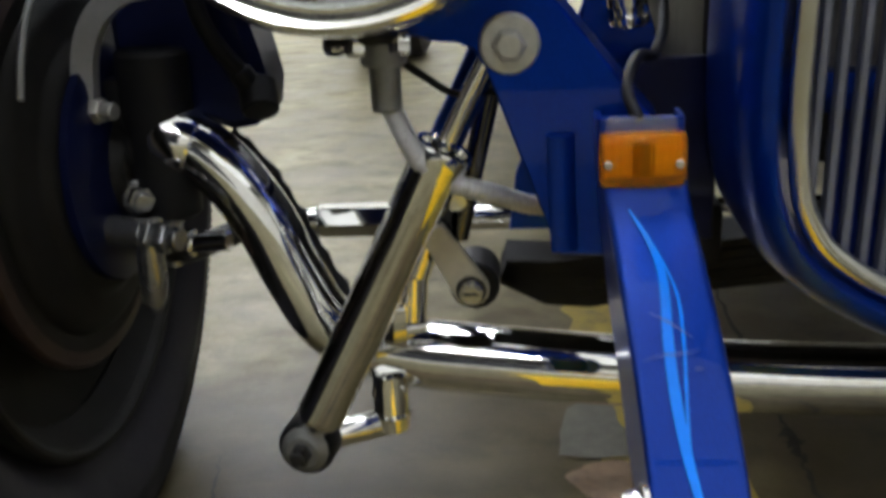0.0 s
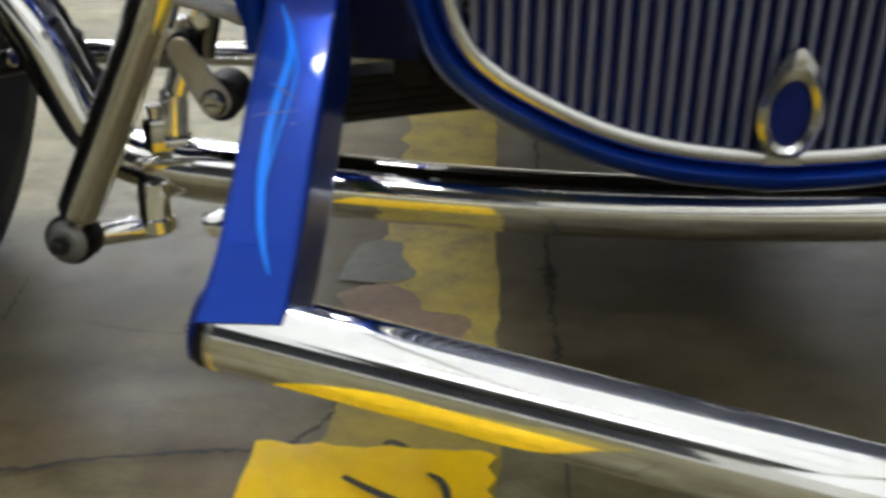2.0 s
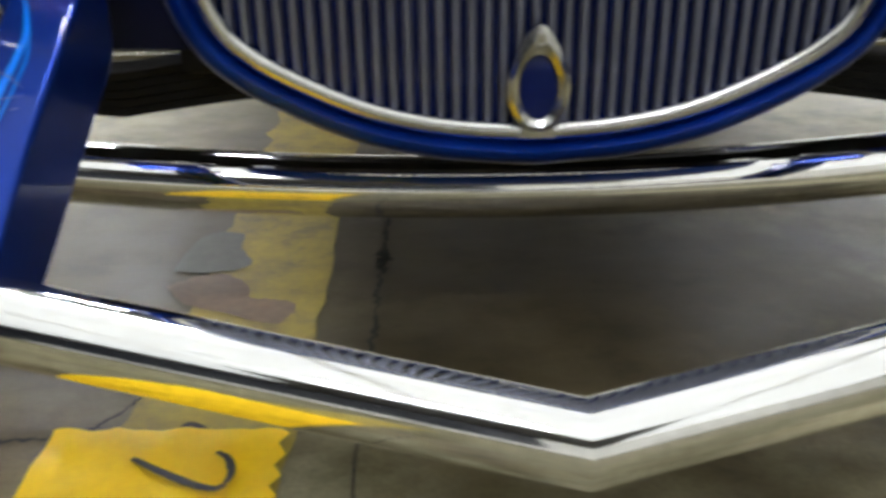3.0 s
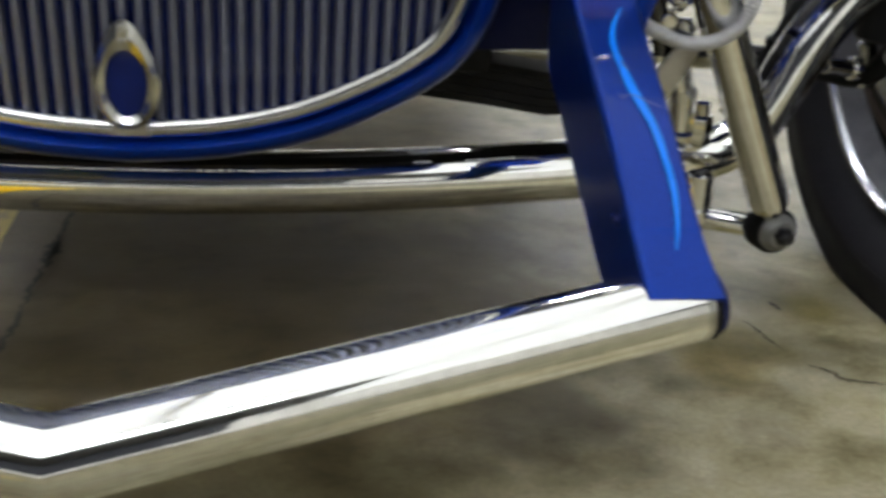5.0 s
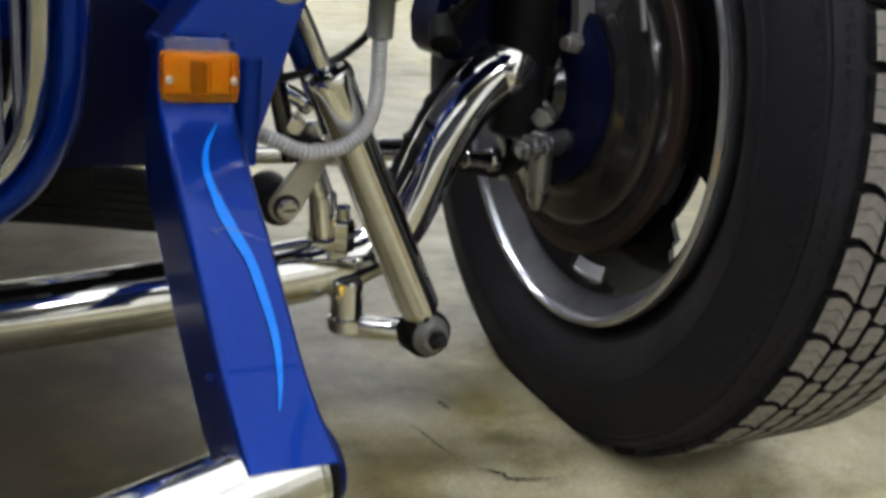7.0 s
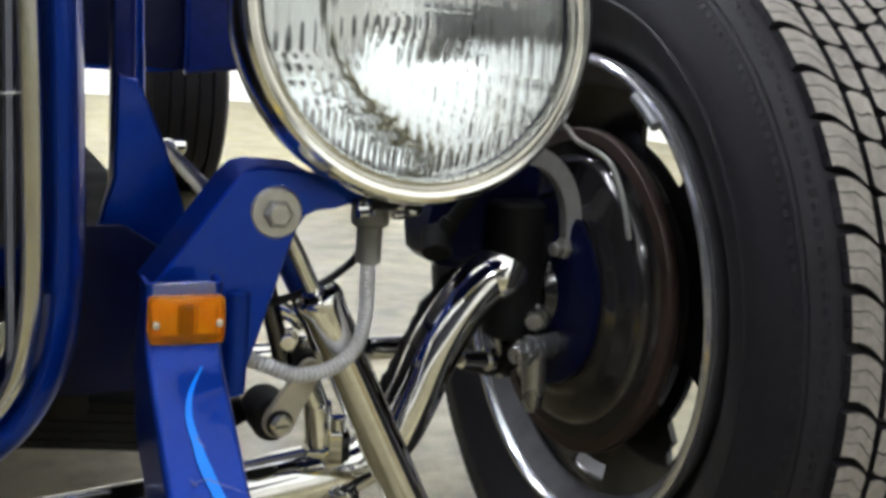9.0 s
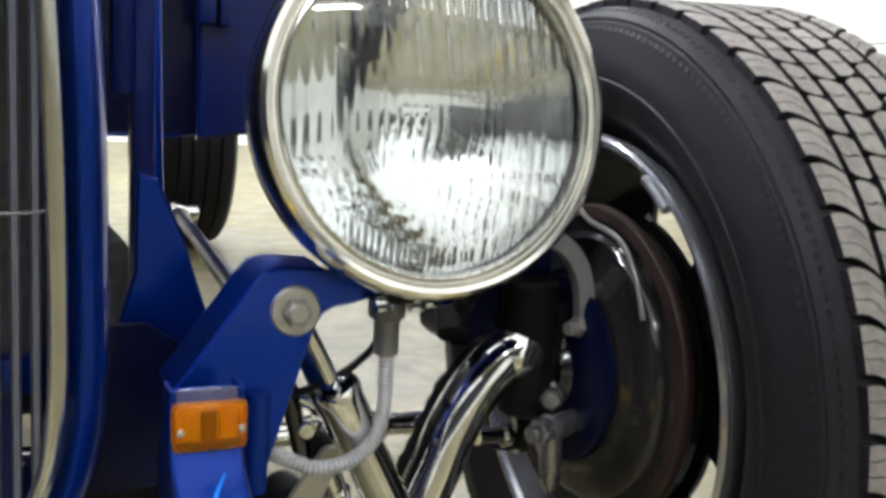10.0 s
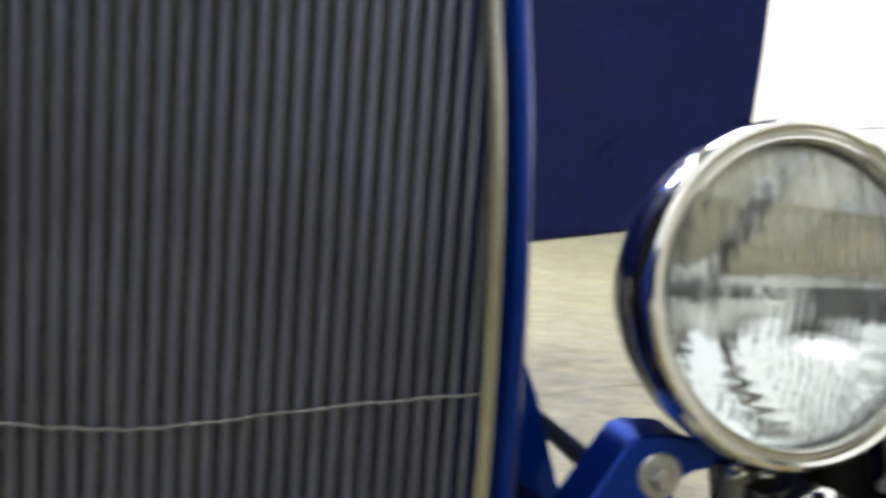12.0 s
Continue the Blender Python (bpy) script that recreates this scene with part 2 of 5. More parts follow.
TAPE, nt, b = nodes("bright_yellow_tape")
v = coords(nt)
m1, m2 = noise_tex(nt, v, 26.0, 6), noise_tex(nt, v, 200.0, 3)
nt.links.new(mixc(nt, 0.35, ramp(nt, m1, [(0.3, (0.80, 0.46, 0.004)), (0.6, (0.95, 0.60, 0.004))]),
                  ramp(nt, m2, [(0.3, (0.82, 0.50, 0.004)), (0.7, (0.95, 0.63, 0.008))])), b.inputs["Base Color"])
setp(b, rough=0.42, spec=0.2)
bump(nt, b, m1, 0.25, 0.002)
CRACK = plain("crack_dirt", (0.030, 0.027, 0.022), 0.9, 0.0, 200, 0.4, 0.4)
WALL = plain("white_wall_paint", (0.80, 0.79, 0.74), 0.6, 0.0, 12, 0.04, 0.15)
DARKWALL = plain("added_dark_wall", (0.028, 0.030, 0.038), 0.7, 0.0, 12, 0.1, 0.2)
GREYWALL = plain("grey_block_wall", (0.22, 0.22, 0.21), 0.7, 0.0, 12, 0.08, 0.2)
DECK = plain("grey_ceiling_deck", (0.13, 0.13, 0.135), 0.7, 0.0, 12, 0.08, 0.2)


# ---- mesh helpers ----
def mesh_of(name, verts, faces, mat, smooth=True, s=1, recalc=True):
    """One mesh; s = -1 mirrors it across the car's centre line."""
    me = bpy.data.meshes.new(name)
    if s < 0:
        verts = [(-x, y, z) for x, y, z in verts]
        faces = [tuple(reversed(f)) for f in faces]
    me.from_pydata([tuple(p) for p in verts], [], faces)
    me.materials.append(mat)
    bm = bmesh.new()
    bm.from_mesh(me)
    if recalc:
        bmesh.ops.recalc_face_normals(bm, faces=bm.faces)
    for f in bm.faces:
        f.smooth = smooth
    bm.to_mesh(me)
    bm.free()
    if smooth:
        me.set_sharp_from_angle(angle=radians(38))
    return me


def part(name, geo, mat, parent=None, label="", smooth=True, s=1, recalc=True):
    ob = new(name, mesh_of(name, geo[0], geo[1], mat, smooth, s, recalc))
    ob.parent = parent
    if label:
        tagged(ob, label)
    return ob


def join(*geos):
    vs, fs = [], []
    for v, f in geos:
        k = len(vs)
        vs += list(v)
        fs += [tuple(i + k for i in q) for q in f]
    return vs, fs


def spline(pts, n=8):
    """A smooth line through the points."""
    p = [Vector(q) for q in pts]
    p = [p[0] * 2 - p[1]] + p + [p[-1] * 2 - p[-2]]
    out = []
    for i in range(1, len(p) - 2):
        a, q, c, d = p[i - 1:i + 3]
        for k in range(n):
            t = k / n
            out.append(0.5 * (2 * q + (c - a) * t + (2 * a - 5 * q + 4 * c - d) * t * t + (3 * q - a - 3 * c + d) * t ** 3))
    return out + [p[-2]]


def tube(path, r, seg=20, caps=True, closed=False, flat=None):
    """A round (or, with flat=(w, h), oval) bar along a path; r may be a list."""
    path = [Vector(p) for p in path]
    n = len(path)
    rs = r if isinstance(r, (list, tuple)) else [r] * n
    tan = []
    for i in range(n):
        a, c = path[(i - 1) % n] if closed or i else path[0], path[(i + 1) % n] if closed or i < n - 1 else path[-1]
        tan.append((c - a).normalized())
    up = Vector((0, 0, 1)) if abs(tan[0].z) < 0.9 else Vector((1, 0, 0))
    u = tan[0].cross(up).normalized()
    vs, fs = [], []
    for i in range(n):
        u = (u - tan[i] * u.dot(tan[i])).normalized()
        w = tan[i].cross(u)
        for k in range(seg):
            a = 2 * math.pi * k / seg
            fx, fy = flat if flat else (1, 1)
            vs.append(path[i] + rs[i] * (u * math.cos(a) * fx + w * math.sin(a) * fy))
    for i in range(n if closed else n - 1):
        j = (i + 1) % n
        for k in range(seg):
            m = (k + 1) % seg
            fs.append((i * seg + k, i * seg + m, j * seg + m, j * seg + k))
    if caps and not closed:
        fs += [tuple(range(seg)), tuple((n - 1) * seg + k for k in range(seg))]
    return vs, fs


def revolve(profile, centre, axis, seg=64, loop=False):
    """profile: (radius, distance along the axis) pairs, turned about the axis through centre."""
    ax = Vector(axis).normalized()
    u = ax.cross(Vector((0, 0, 1)) if abs(ax.z) < 0.9 else Vector((1, 0, 0))).normalized()
    w = ax.cross(u)
    c = Vector(centre)
    vs, fs, rings = [], [], []
    for r, h in profile:
        if r < 1e-6:
            rings.append([len(vs)])
            vs.append(c + ax * h)
        else:
            rings.append(list(range(len(vs), len(vs) + seg)))
            vs += [c + ax * h + r * (u * math.cos(2 * math.pi * k / seg) + w * math.sin(2 * math.pi * k / seg)) for k in range(seg)]
    pairs = list(zip(rings, rings[1:])) + ([(rings[-1], rings[0])] if loop else [])
    for a, q in pairs:
        for k in range(seg):
            m = (k + 1) % seg
            if len(a) == 1 and len(q) > 1:
                fs.append((a[0], q[k], q[m]))
            elif len(q) == 1 and len(a) > 1:
                fs.append((a[k], a[m], q[0]))
            elif len(a) > 1:
                fs.append((a[k], a[m], q[m], q[k]))
    return vs, fs


def cyl(a, c, r, seg=24, edge=0.12):
    """A cylinder from a to c with softened rims."""
    a, c = Vector(a), Vector(c)
    n = (c - a).length
    e = min(edge * r, n * 0.3)
    return revolve([(0, 0), (r - e, 0), (r, e), (r, n - e), (r - e, n), (0, n)], a, c - a, seg)


def hexnut(a, c, r):
    a, c = Vector(a), Vector(c)
    n = (c - a).length
    return revolve([(0, 0), (r * 0.92, 0), (r, n * 0.12), (r, n * 0.82), (r * 0.86, n), (0, n)], a, c - a, 6)


def bolt(a, direction, r, length, washer=True):
    """A washer and a hexagon head that stand on a along the direction, with the end of a stud."""
    a, d = Vector(a), Vector(direction).normalized()
    g = [hexnut(a + d * length * 0.25, a + d * length, r)]
    if washer:
        g.append(cyl(a, a + d * length * 0.28, r * 1.55, 28))
    g.append(cyl(a + d * length * 0.9, a + d * length * 1.12, r * 0.5, 12))
    return join(*g)


def box(x0, x1, y0, y1, z0, z1, e=0.0):
    if not e:
        vs = [(x, y, z) for z in (z0, z1) for y in (y0, y1) for x in (x0, x1)]
        return vs, [(0, 2, 3, 1), (4, 5, 7, 6), (0, 1, 5, 4), (2, 6, 7, 3), (0, 4, 6, 2), (1, 3, 7, 5)]
    bm = bmesh.new()
    bmesh.ops.create_cube(bm, size=1, matrix=Matrix.Translation(((x0 + x1) / 2, (y0 + y1) / 2, (z0 + z1) / 2)) @ Matrix.Diagonal((x1 - x0, y1 - y0, z1 - z0, 1)))
    bmesh.ops.bevel(bm, geom=bm.edges[:], offset=e, segments=2, affect="EDGES", profile=0.6)
    bm.verts.index_update()
    g = [v.co.copy() for v in bm.verts], [tuple(v.index for v in f.verts) for f in bm.faces]
    bm.free()
    return g


def plate(outline, to_world, thick, e=0.0008):
    """A flat plate: outline (a, b) pairs, to_world(a, b, depth) gives the place; the front rim is softened."""
    n = len(outline)
    cx, cy = sum(p[0] for p in outline) / n, sum(p[1] for p in outline) / n
    area = sum(outline[i][0] * outline[(i + 1) % n][1] - outline[(i + 1) % n][0] * outline[i][1] for i in range(n))
    sg = 1 if area > 0 else -1
    ins = []
    for i in range(n):
        p0, p1, p2 = Vector(outline[i - 1]), Vector(outline[i]), Vector(outline[(i + 1) % n])
        d1, d2 = (p1 - p0).normalized(), (p2 - p1).normalized()
        nn = Vector((-(d1.y + d2.y), d1.x + d2.x)) * sg
        ins.append(p1 + nn.normalized() * e if nn.length > 1e-6 else p1)
    rings = [[to_world(p[0], p[1], 0) for p in ins], [to_world(p[0], p[1], e) for p in outline],
             [to_world(p[0], p[1], thick - e) for p in outline], [to_world(p[0], p[1], thick) for p in ins]]
    vs = [Vector(q) for r in rings for q in r]
    fs = [tuple(range(n)), tuple(range(3 * n, 4 * n))]
    for k in range(3):
        fs += [(k * n + i, k * n + (i + 1) % n, (k + 1) * n + (i + 1) % n, (k + 1) * n + i) for i in range(n)]
    return vs, fs


def ribbon(path, widths, side, normal, lift=0.0006):
    """A thin painted line of changing width, a little proud of the surface below it."""
    path, side, normal = [Vector(p) for p in path], Vector(side).normalized(), Vector(normal).normalized()
    vs, fs = [], []
    for i, (p, w) in enumerate(zip(path, widths)):
        t = (path[min(i + 1, len(path) - 1)] - path[max(i - 1, 0)]).normalized()
        sd = t.cross(normal).normalized()
        q = p + normal * lift
        vs += [q - sd * w / 2, q + sd * w / 2]
    for i in range(len(path) - 1):
        fs.append((2 * i, 2 * i + 1, 2 * i + 3, 2 * i + 2))
    return vs, fs


def empty(name, at, parent=None):
    ob = new(name)
    ob.empty_display_size = 0.05
    if parent:
        ob.parent = parent
    else:
        ob.location = at
    return ob


# ---- the garage ----
X0, X1, Y0, Y1, HIGH = -5.0, 5.0, -6.0, 9.0, 2.9
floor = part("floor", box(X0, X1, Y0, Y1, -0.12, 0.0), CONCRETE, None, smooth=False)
tagged(floor, "stained cracked concrete garage floor with shade and light painted in", "floor", kind="structure")
# south and west walls are unseen; dark ones added for the bumper's stripe
for nm, bx in (("wall_north", box(X0 - 0.15, X1 + 0.15, Y1, Y1 + 0.15, 0, HIGH)), ("wall_south", box(0.4, X1 + 0.15, Y0 - 0.15, Y0, 0, HIGH)), ("wall_south_low", box(X0 - 0.15, 0.4, Y0 - 0.15, Y0, 0, 0.5)), ("added_wall_dark", box(X0 - 0.15, 0.4, Y0 - 0.15, Y0, 0.5, HIGH)),
               ("wall_east", box(X1, X1 + 0.15, Y0, Y1, 0, HIGH)), ("wall_west", box(X0 - 0.15, X0, Y0, Y1, 0, HIGH))):
    if nm in ("wall_west", "added_wall_dark"):
        tagged(part(nm, bx, DARKWALL, None, smooth=False), "unseen dark wall, added for the dark stripe mirrored in the bumper", "wall", kind="structure")
    else:
        tagged(part(nm, bx, WALL, None, smooth=False), "plain white painted garage wall", "wall", kind="structure")
tagged(part("wall_joint", ribbon(spline([(X1 - 0.001, 8.2, 1.06), (X1 - 0.001, 6.6, 1.03), (X1 - 0.001, 5.4, 1.03), (X1 - 0.001, 4.2, 0.985), (X1 - 0.001, 2.5, 0.98)], 8), [0.006 + 0.005 * (i % 3) for i in range(33)], (0, 1, 0), (-1, 0, 0), 0.002), GREYWALL, bpy.data.objects["wall_east"], smooth=False), "thin grey joint line in the wall paint")
tagged(part("ceiling", box(X0 - 0.15, X1 + 0.15, Y0 - 0.15, Y1 + 0.15, HIGH, HIGH + 0.15), DECK, None, smooth=False), "grey garage ceiling", "ceiling", kind="structure")


def ceiling_light(x, y):
    top = empty("ceiling_light", (x, y, HIGH))
    part("housing", box(-0.62, 0.62, -0.15, 0.15, -0.06, 0.0, 0.006), HOUSING, top)
    part("diffuser", box(-0.60, 0.60, -0.028, 0.028, -0.090, -0.0605, 0.008), GLOW, top)
    return tagged(top, "white fluorescent ceiling light with a glowing diffuser", "ceiling light", "rows of ceiling lights")


# unseen glowing panels, added for the bright ceiling mirrored in the chrome
def added_ceiling_panel(x, y):
    top = empty("added_ceiling_panel", (x, y, HIGH))
    part("frame", join(*[box(a, c, d, e, -0.03, 0.0) for a, c, d, e in ((-0.72, 0.72, -0.72, -0.70), (-0.72, 0.72, 0.70, 0.72), (-0.72, -0.70, -0.70, 0.70), (0.70, 0.72, -0.70, 0.70))]), HOUSING, top, smooth=False)
    part("diffuser", box(-0.70, 0.70, -0.70, 0.70, -0.028, -0.005), PALE, top, smooth=False)
    return tagged(top, "large pale luminous panel, added for the bright ceiling that chrome reflects", "ceiling light", "luminous ceiling panels")


SPOTS = [(x, y) for y in (2.9, 4.3, 5.7, 7.1) for x in (-2.4, -0.6, 1.2, 3.0)]
first = ceiling_light(*SPOTS[0])
for x, y in SPOTS[1:]:
    copy_thing(first, pose(x, y, HIGH))
# panels left out at front left for a dark stripe on the bumper
SPOTS = [(x, y) for y in (-5.25, -3.81, -2.37, -0.93, 0.51) for x in (-3.88, -2.44, -1.0, 0.44, 1.88, 3.32) if y > -4.5 and not (y < -3.0 and -1.5 < x < 1.0) or x > 1.0]
for x, y, z in ((-0.28, -2.4, HIGH - 0.031), (-0.45, 1.28, HIGH), (-1.70, 1.28, HIGH)):
    copy_thing(first, pose(x, y, z))
first = added_ceiling_panel(*SPOTS[0])
for x, y in SPOTS[1:]:
    copy_thing(first, pose(x, y, HIGH))


# floor cracks, worn yellow line, patches, tape
def crack(path, w, seed):
    rnd = random.Random(seed)
    pts = spline([(x, y, 0) for x, y in path], 10)
    pts = [p + Vector((rnd.uniform(-1, 1), rnd.uniform(-1, 1), 0)) * w * 0.5 for p in pts]
    ws = [max(0.0008, w * rnd.uniform(0.35, 1.3) * min(1, 4 * min(i, len(pts) - 1 - i) / len(pts) + 0.2)) for i in range(len(pts))]
    return ribbon(pts, ws, (1, 0, 0), (0, 0, 1), 0.0022)


CRACKS = [([(-0.105, 1.6), (-0.110, 0.98), (-0.1136, 0.76), (-0.1134, 0.567), (-0.1158, 0.482), (-0.1134, 0.428), (-0.1165, 0.375), (-0.1140, 0.300), (-0.118, 0.20), (-0.116, -0.4)], 0.0048),
          ([(-0.116, 0.462), (-0.1134, 0.440), (-0.1140, 0.412)], 0.0105),
          ([(-0.75, 0.10), (-0.58, 0.110), (-0.4895, 0.1173), (-0.4207, 0.1360), (-0.3473, 0.1475), (-0.3175, 0.1500), (-0.2985, 0.1660), (-0.2842, 0.1928), (-0.279, 0.222)], 0.0038),
          ([(-0.60, 0.42), (-0.5936, 0.377), (-0.5852, 0.328), (-0.5889, 0.300), (-0.585, 0.265), (-0.5800, 0.223), (-0.566, 0.212), (-0.552, 0.198), (-0.540, 0.16)], 0.0042),
          ([(0.4950, 0.300), (0.5000, 0.291), (0.5040, 0.270), (0.5100, 0.245)], 0.0020),
          ([(0.5190, 0.222), (0.5300, 0.215), (0.5360, 0.207), (0.5390, 0.200), (0.5560, 0.194), (0.575, 0.191)], 0.0030),
          ([(0.5390, 0.334), (0.5400, 0.327), (0.5410, 0.316)], 0.0046),
          ([(-0.52, 0.33), (-0.479, 0.314), (-0.377, 0.301), (-0.30, 0.272)], 0.0018),
          ([(0.26, -0.02), (0.33, 0.02), (0.37, 0.005), (0.45, 0.05)], 0.0022),
          ([(0.9, 1.9), (1.4, 2.05), (2.2, 1.98), (3.6, 2.1)], 0.008),
          ([(0.3, 3.3), (1.2, 3.38), (2.2, 3.3), (3.9, 3.4)], 0.01)]
for i, (path, w) in enumerate(CRACKS):
    tagged(part("floor_crack", crack(path, w, i), CRACK, floor, smooth=False), "dark irregular crack in the concrete")


def ragged(x0, x1, y0, y1, seed, amp=0.012, n=26, z=0.0014):
    """A flat patch with a worn outline."""
    rnd = random.Random(seed)
    out = []
    for i in range(n):
        out.append((x1 + 0.15 * amp * rnd.uniform(-1, 1), y0 + (y1 - y0) * i / n))
    for i in range(n // 2):
        out.append((x1 + (x0 - x1) * i / (n // 2), y1 + amp * rnd.uniform(-1, 1)))
    for i in range(n):
        f = i / n
        out.append((x0 + amp * (1.6 * noise.noise((f * 5 + seed, 3.1, 0)) + 0.6 * rnd.uniform(-1, 1)), y1 + (y0 - y1) * f))
    for i in range(n // 2):
        out.append((x0 + (x1 - x0) * i / (n // 2), y0 + amp * rnd.uniform(-1, 1)))
    return [(x, y, z) for x, y in out], [tuple(range(len(out)))]


tagged(part("painted_line", ragged(-0.288, -0.164, -0.75, 1.75, 5, 0.02, 84), OLDYELLOW, None, smooth=False), "worn faded yellow painted line on the concrete floor", "floor marking", kind="structure")
def worn_patch(outline, z, seed):
    """A flat worn spot with a smooth, slightly ragged rim."""
    rnd = random.Random(seed)
    pts = spline([(x, y, z) for x, y in outline + outline[:1]], 5)[:-1]
    pts = [p + Vector((rnd.uniform(-1, 1), rnd.uniform(-1, 1), 0)) * 0.0014 for p in pts]
    return [tuple(p) for p in pts], [tuple(range(len(pts)))]


tagged(part("brown_patch", worn_patch([(-0.308, 0.385), (-0.2860, 0.405), (-0.2595, 0.4093), (-0.2342, 0.3860), (-0.2278, 0.3612), (-0.205, 0.3555), (-0.1870, 0.3470), (-0.1862, 0.3310), (-0.1960, 0.3100), (-0.215, 0.3140), (-0.2442, 0.3295), (-0.285, 0.350)], 0.0026, 9), PATCH, floor, smooth=False), "bare brown patch worn through the paint")
tagged(part("grey_patch", worn_patch([(-0.310, 0.42), (-0.300, 0.50), (-0.262, 0.508), (-0.255, 0.470), (-0.240, 0.43), (-0.270, 0.414)], 0.0024, 4), BARE, floor, smooth=False), "bare grey concrete where the paint is gone")


tape = empty("yellow_tape", (0, 0, 0))
vs, fs = [], []
NX, NY = 26, 40
for j in range(NY + 1):
    for i in range(NX + 1):
        u, w = i / NX, j / NY
        x = -0.3285 + 0.161 * u - 0.02 * max(0, w - 0.25) * (1 - u)
        y = 0.156 - 0.45 * w
        if i == NX:
            x += 0.003 * (1 if j % 2 else -1)
        if j == 0:
            y += 0.004 * noise.noise((u * 9, 1, 0)) - 0.005 * u
        vs.append((x, y, 0.0045 + 0.0035 * noise.noise((u * 6, w * 14, 2)) + 0.002 * noise.noise((u * 17, w * 39, 5))))
for j in range(NY):
    for i in range(NX):
        a = j * (NX + 1) + i
        fs.append((a, a + 1, a + NX + 2, a + NX + 1))
part("tape_sheet", (vs, fs), TAPE, tape)
for path, w in (([(-0.2625, 0.1132), (-0.2504, 0.1049), (-0.234, 0.0944), (-0.2157, 0.084), (-0.2026, 0.0803), (-0.1964, 0.0846)], 0.0068), ([(-0.1967, 0.0857), (-0.1951, 0.0961), (-0.1997, 0.1112), (-0.2086, 0.1189)], 0.0058)):
    part("marker_stroke", ribbon(spline([(x, y, 0.0088) for x, y in path], 6), [w * (1 - 0.35 * abs(2 * i / (6 * (len(path) - 1)) - 1)) for i in range(6 * (len(path) - 1) + 1)], (1, 0, 0), (0, 0, 1)), MARK, tape, "black marker stroke")
tagged(tape, "crinkled bright yellow tape with black marker strokes on the floor", "tape")
tagged(part("floor_scribble", ribbon(spline([(x, y, 0) for x, y in [(-0.2415, 0.1534), (-0.2364, 0.1602), (-0.2276, 0.1557), (-0.2154, 0.1437), (-0.2087, 0.1388)]], 6), [0.0052] * 25, (1, 0, 0), (0, 0, 1), 0.004), MARK, floor), "dark marker stroke on the old paint")


# ---- the hot rod ----
car = empty("hot_rod", (0, 0, 0))
tagged(car, "blue street rod with chrome front axle, bumper and big headlights", "car")


def face_y(z):
    return 0.1764 - 0.066 * (z - 0.2)


HALF = [(0, 0.2045), (0.05, 0.2085), (0.09, 0.2165), (0.122, 0.228), (0.157, 0.2455), (0.175, 0.2575), (0.188, 0.270), (0.1985, 0.290), (0.2035, 0.315), (0.2055, 0.35),
        (0.2055, 0.40), (0.204, 0.47), (0.2005, 0.54), (0.1955, 0.60), (0.1890, 0.65), (0.181, 0.715), (0.165, 0.762), (0.128, 0.791), (0.07, 0.805)]
OUTL = HALF + [(0, 0.81)] + [(-x, z) for x, z in reversed(HALF[1:])]
LOOP = [Vector((p.x, p.y)) for p in [Vector((q.x, q.y, 0)) for q in spline([(x, z, 0) for x, z in OUTL + [OUTL[0]]], 5)][:-1]]
NRM = []
for i in range(len(LOOP)):
    d = (LOOP[(i + 1) % len(LOOP)] - LOOP[i - 1]).normalized()
    NRM.append(Vector((d.y, -d.x)))


def sweep(profile, closed_profile=False):
    """A profile of (outward, back) pairs carried round the grille opening."""
    vs, fs, n, m = [], [], len(LOOP), len(profile)
    for p, q in zip(LOOP, NRM):
        for o, d in profile:
            w = p + q * o
            vs.append((w.x, face_y(p.y) + d, w.y))
    for i in range(n):
        j = (i + 1) % n
        for k in range(m if closed_profile else m - 1):
            l = (k + 1) % m
            fs.append((i * m + k, i * m + l, j * m + l, j * m + k))
    return vs, fs


shell = part("radiator_shell", sweep([(-0.006, 0.05), (0.001, 0.012), (0.0055, 0.006), (0.0075, -0.002), (0.0105, -0.0065), (0.0145, -0.006), (0.0185, -0.002), (0.0225, 0.006),
                                      (0.0255, 0.018), (0.027, 0.035), (0.027, 0.085), (0.024, 0.088), (0.020, 0.08), (0.018, 0.05), (0.01, 0.03), (-0.006, 0.05)]), BLUE, car, "blue painted radiator shell")
part("grille_moulding", sweep([(0.0056 * math.cos(a) - 0.0012, 0.0045 * math.sin(a) - 0.001) for a in [2 * math.pi * k / 12 for k in range(12)]], True), NICKEL, car, "bright nickel grille moulding")

grille = empty("grille", (0, 0, 0), car)


def low_edge(x):
    x = abs(x)
    for (xa, za), (xb, zb) in zip(HALF, HALF[1:]):
        if xa <= x <= xb:
            return za + (zb - za) * (x - xa) / (xb - xa)
    return 0.33


def high_edge(x):
    x = abs(x)
    return 0.81 - 0.9 * x * x - (0.02 if x > 0.15 else 0) - (0.05 if x > 0.185 else 0)


PITCH = 0.0097
for i in range(-20, 21):
    x = i * PITCH
    z0, z1 = low_edge(x) + 0.001, high_edge(x) - 0.004
    w = 0.0027
    prof = [(-w, 0.006), (-w, 0.0025), (-w * 0.55, 0.0006), (w * 0.55, 0.0006), (w, 0.0025), (w, 0.006)]
    vs = [(x + a, face_y(z) + d + 0.002, z) for z in (z0, z1) for a, d in prof]
    fs = [(k, k + 1, k + 7, k + 6) for k in range(5)] + [(5, 0, 6, 11), tuple(range(6)), tuple(range(6, 12))]
    part("bar", (vs, fs), STEEL, grille)
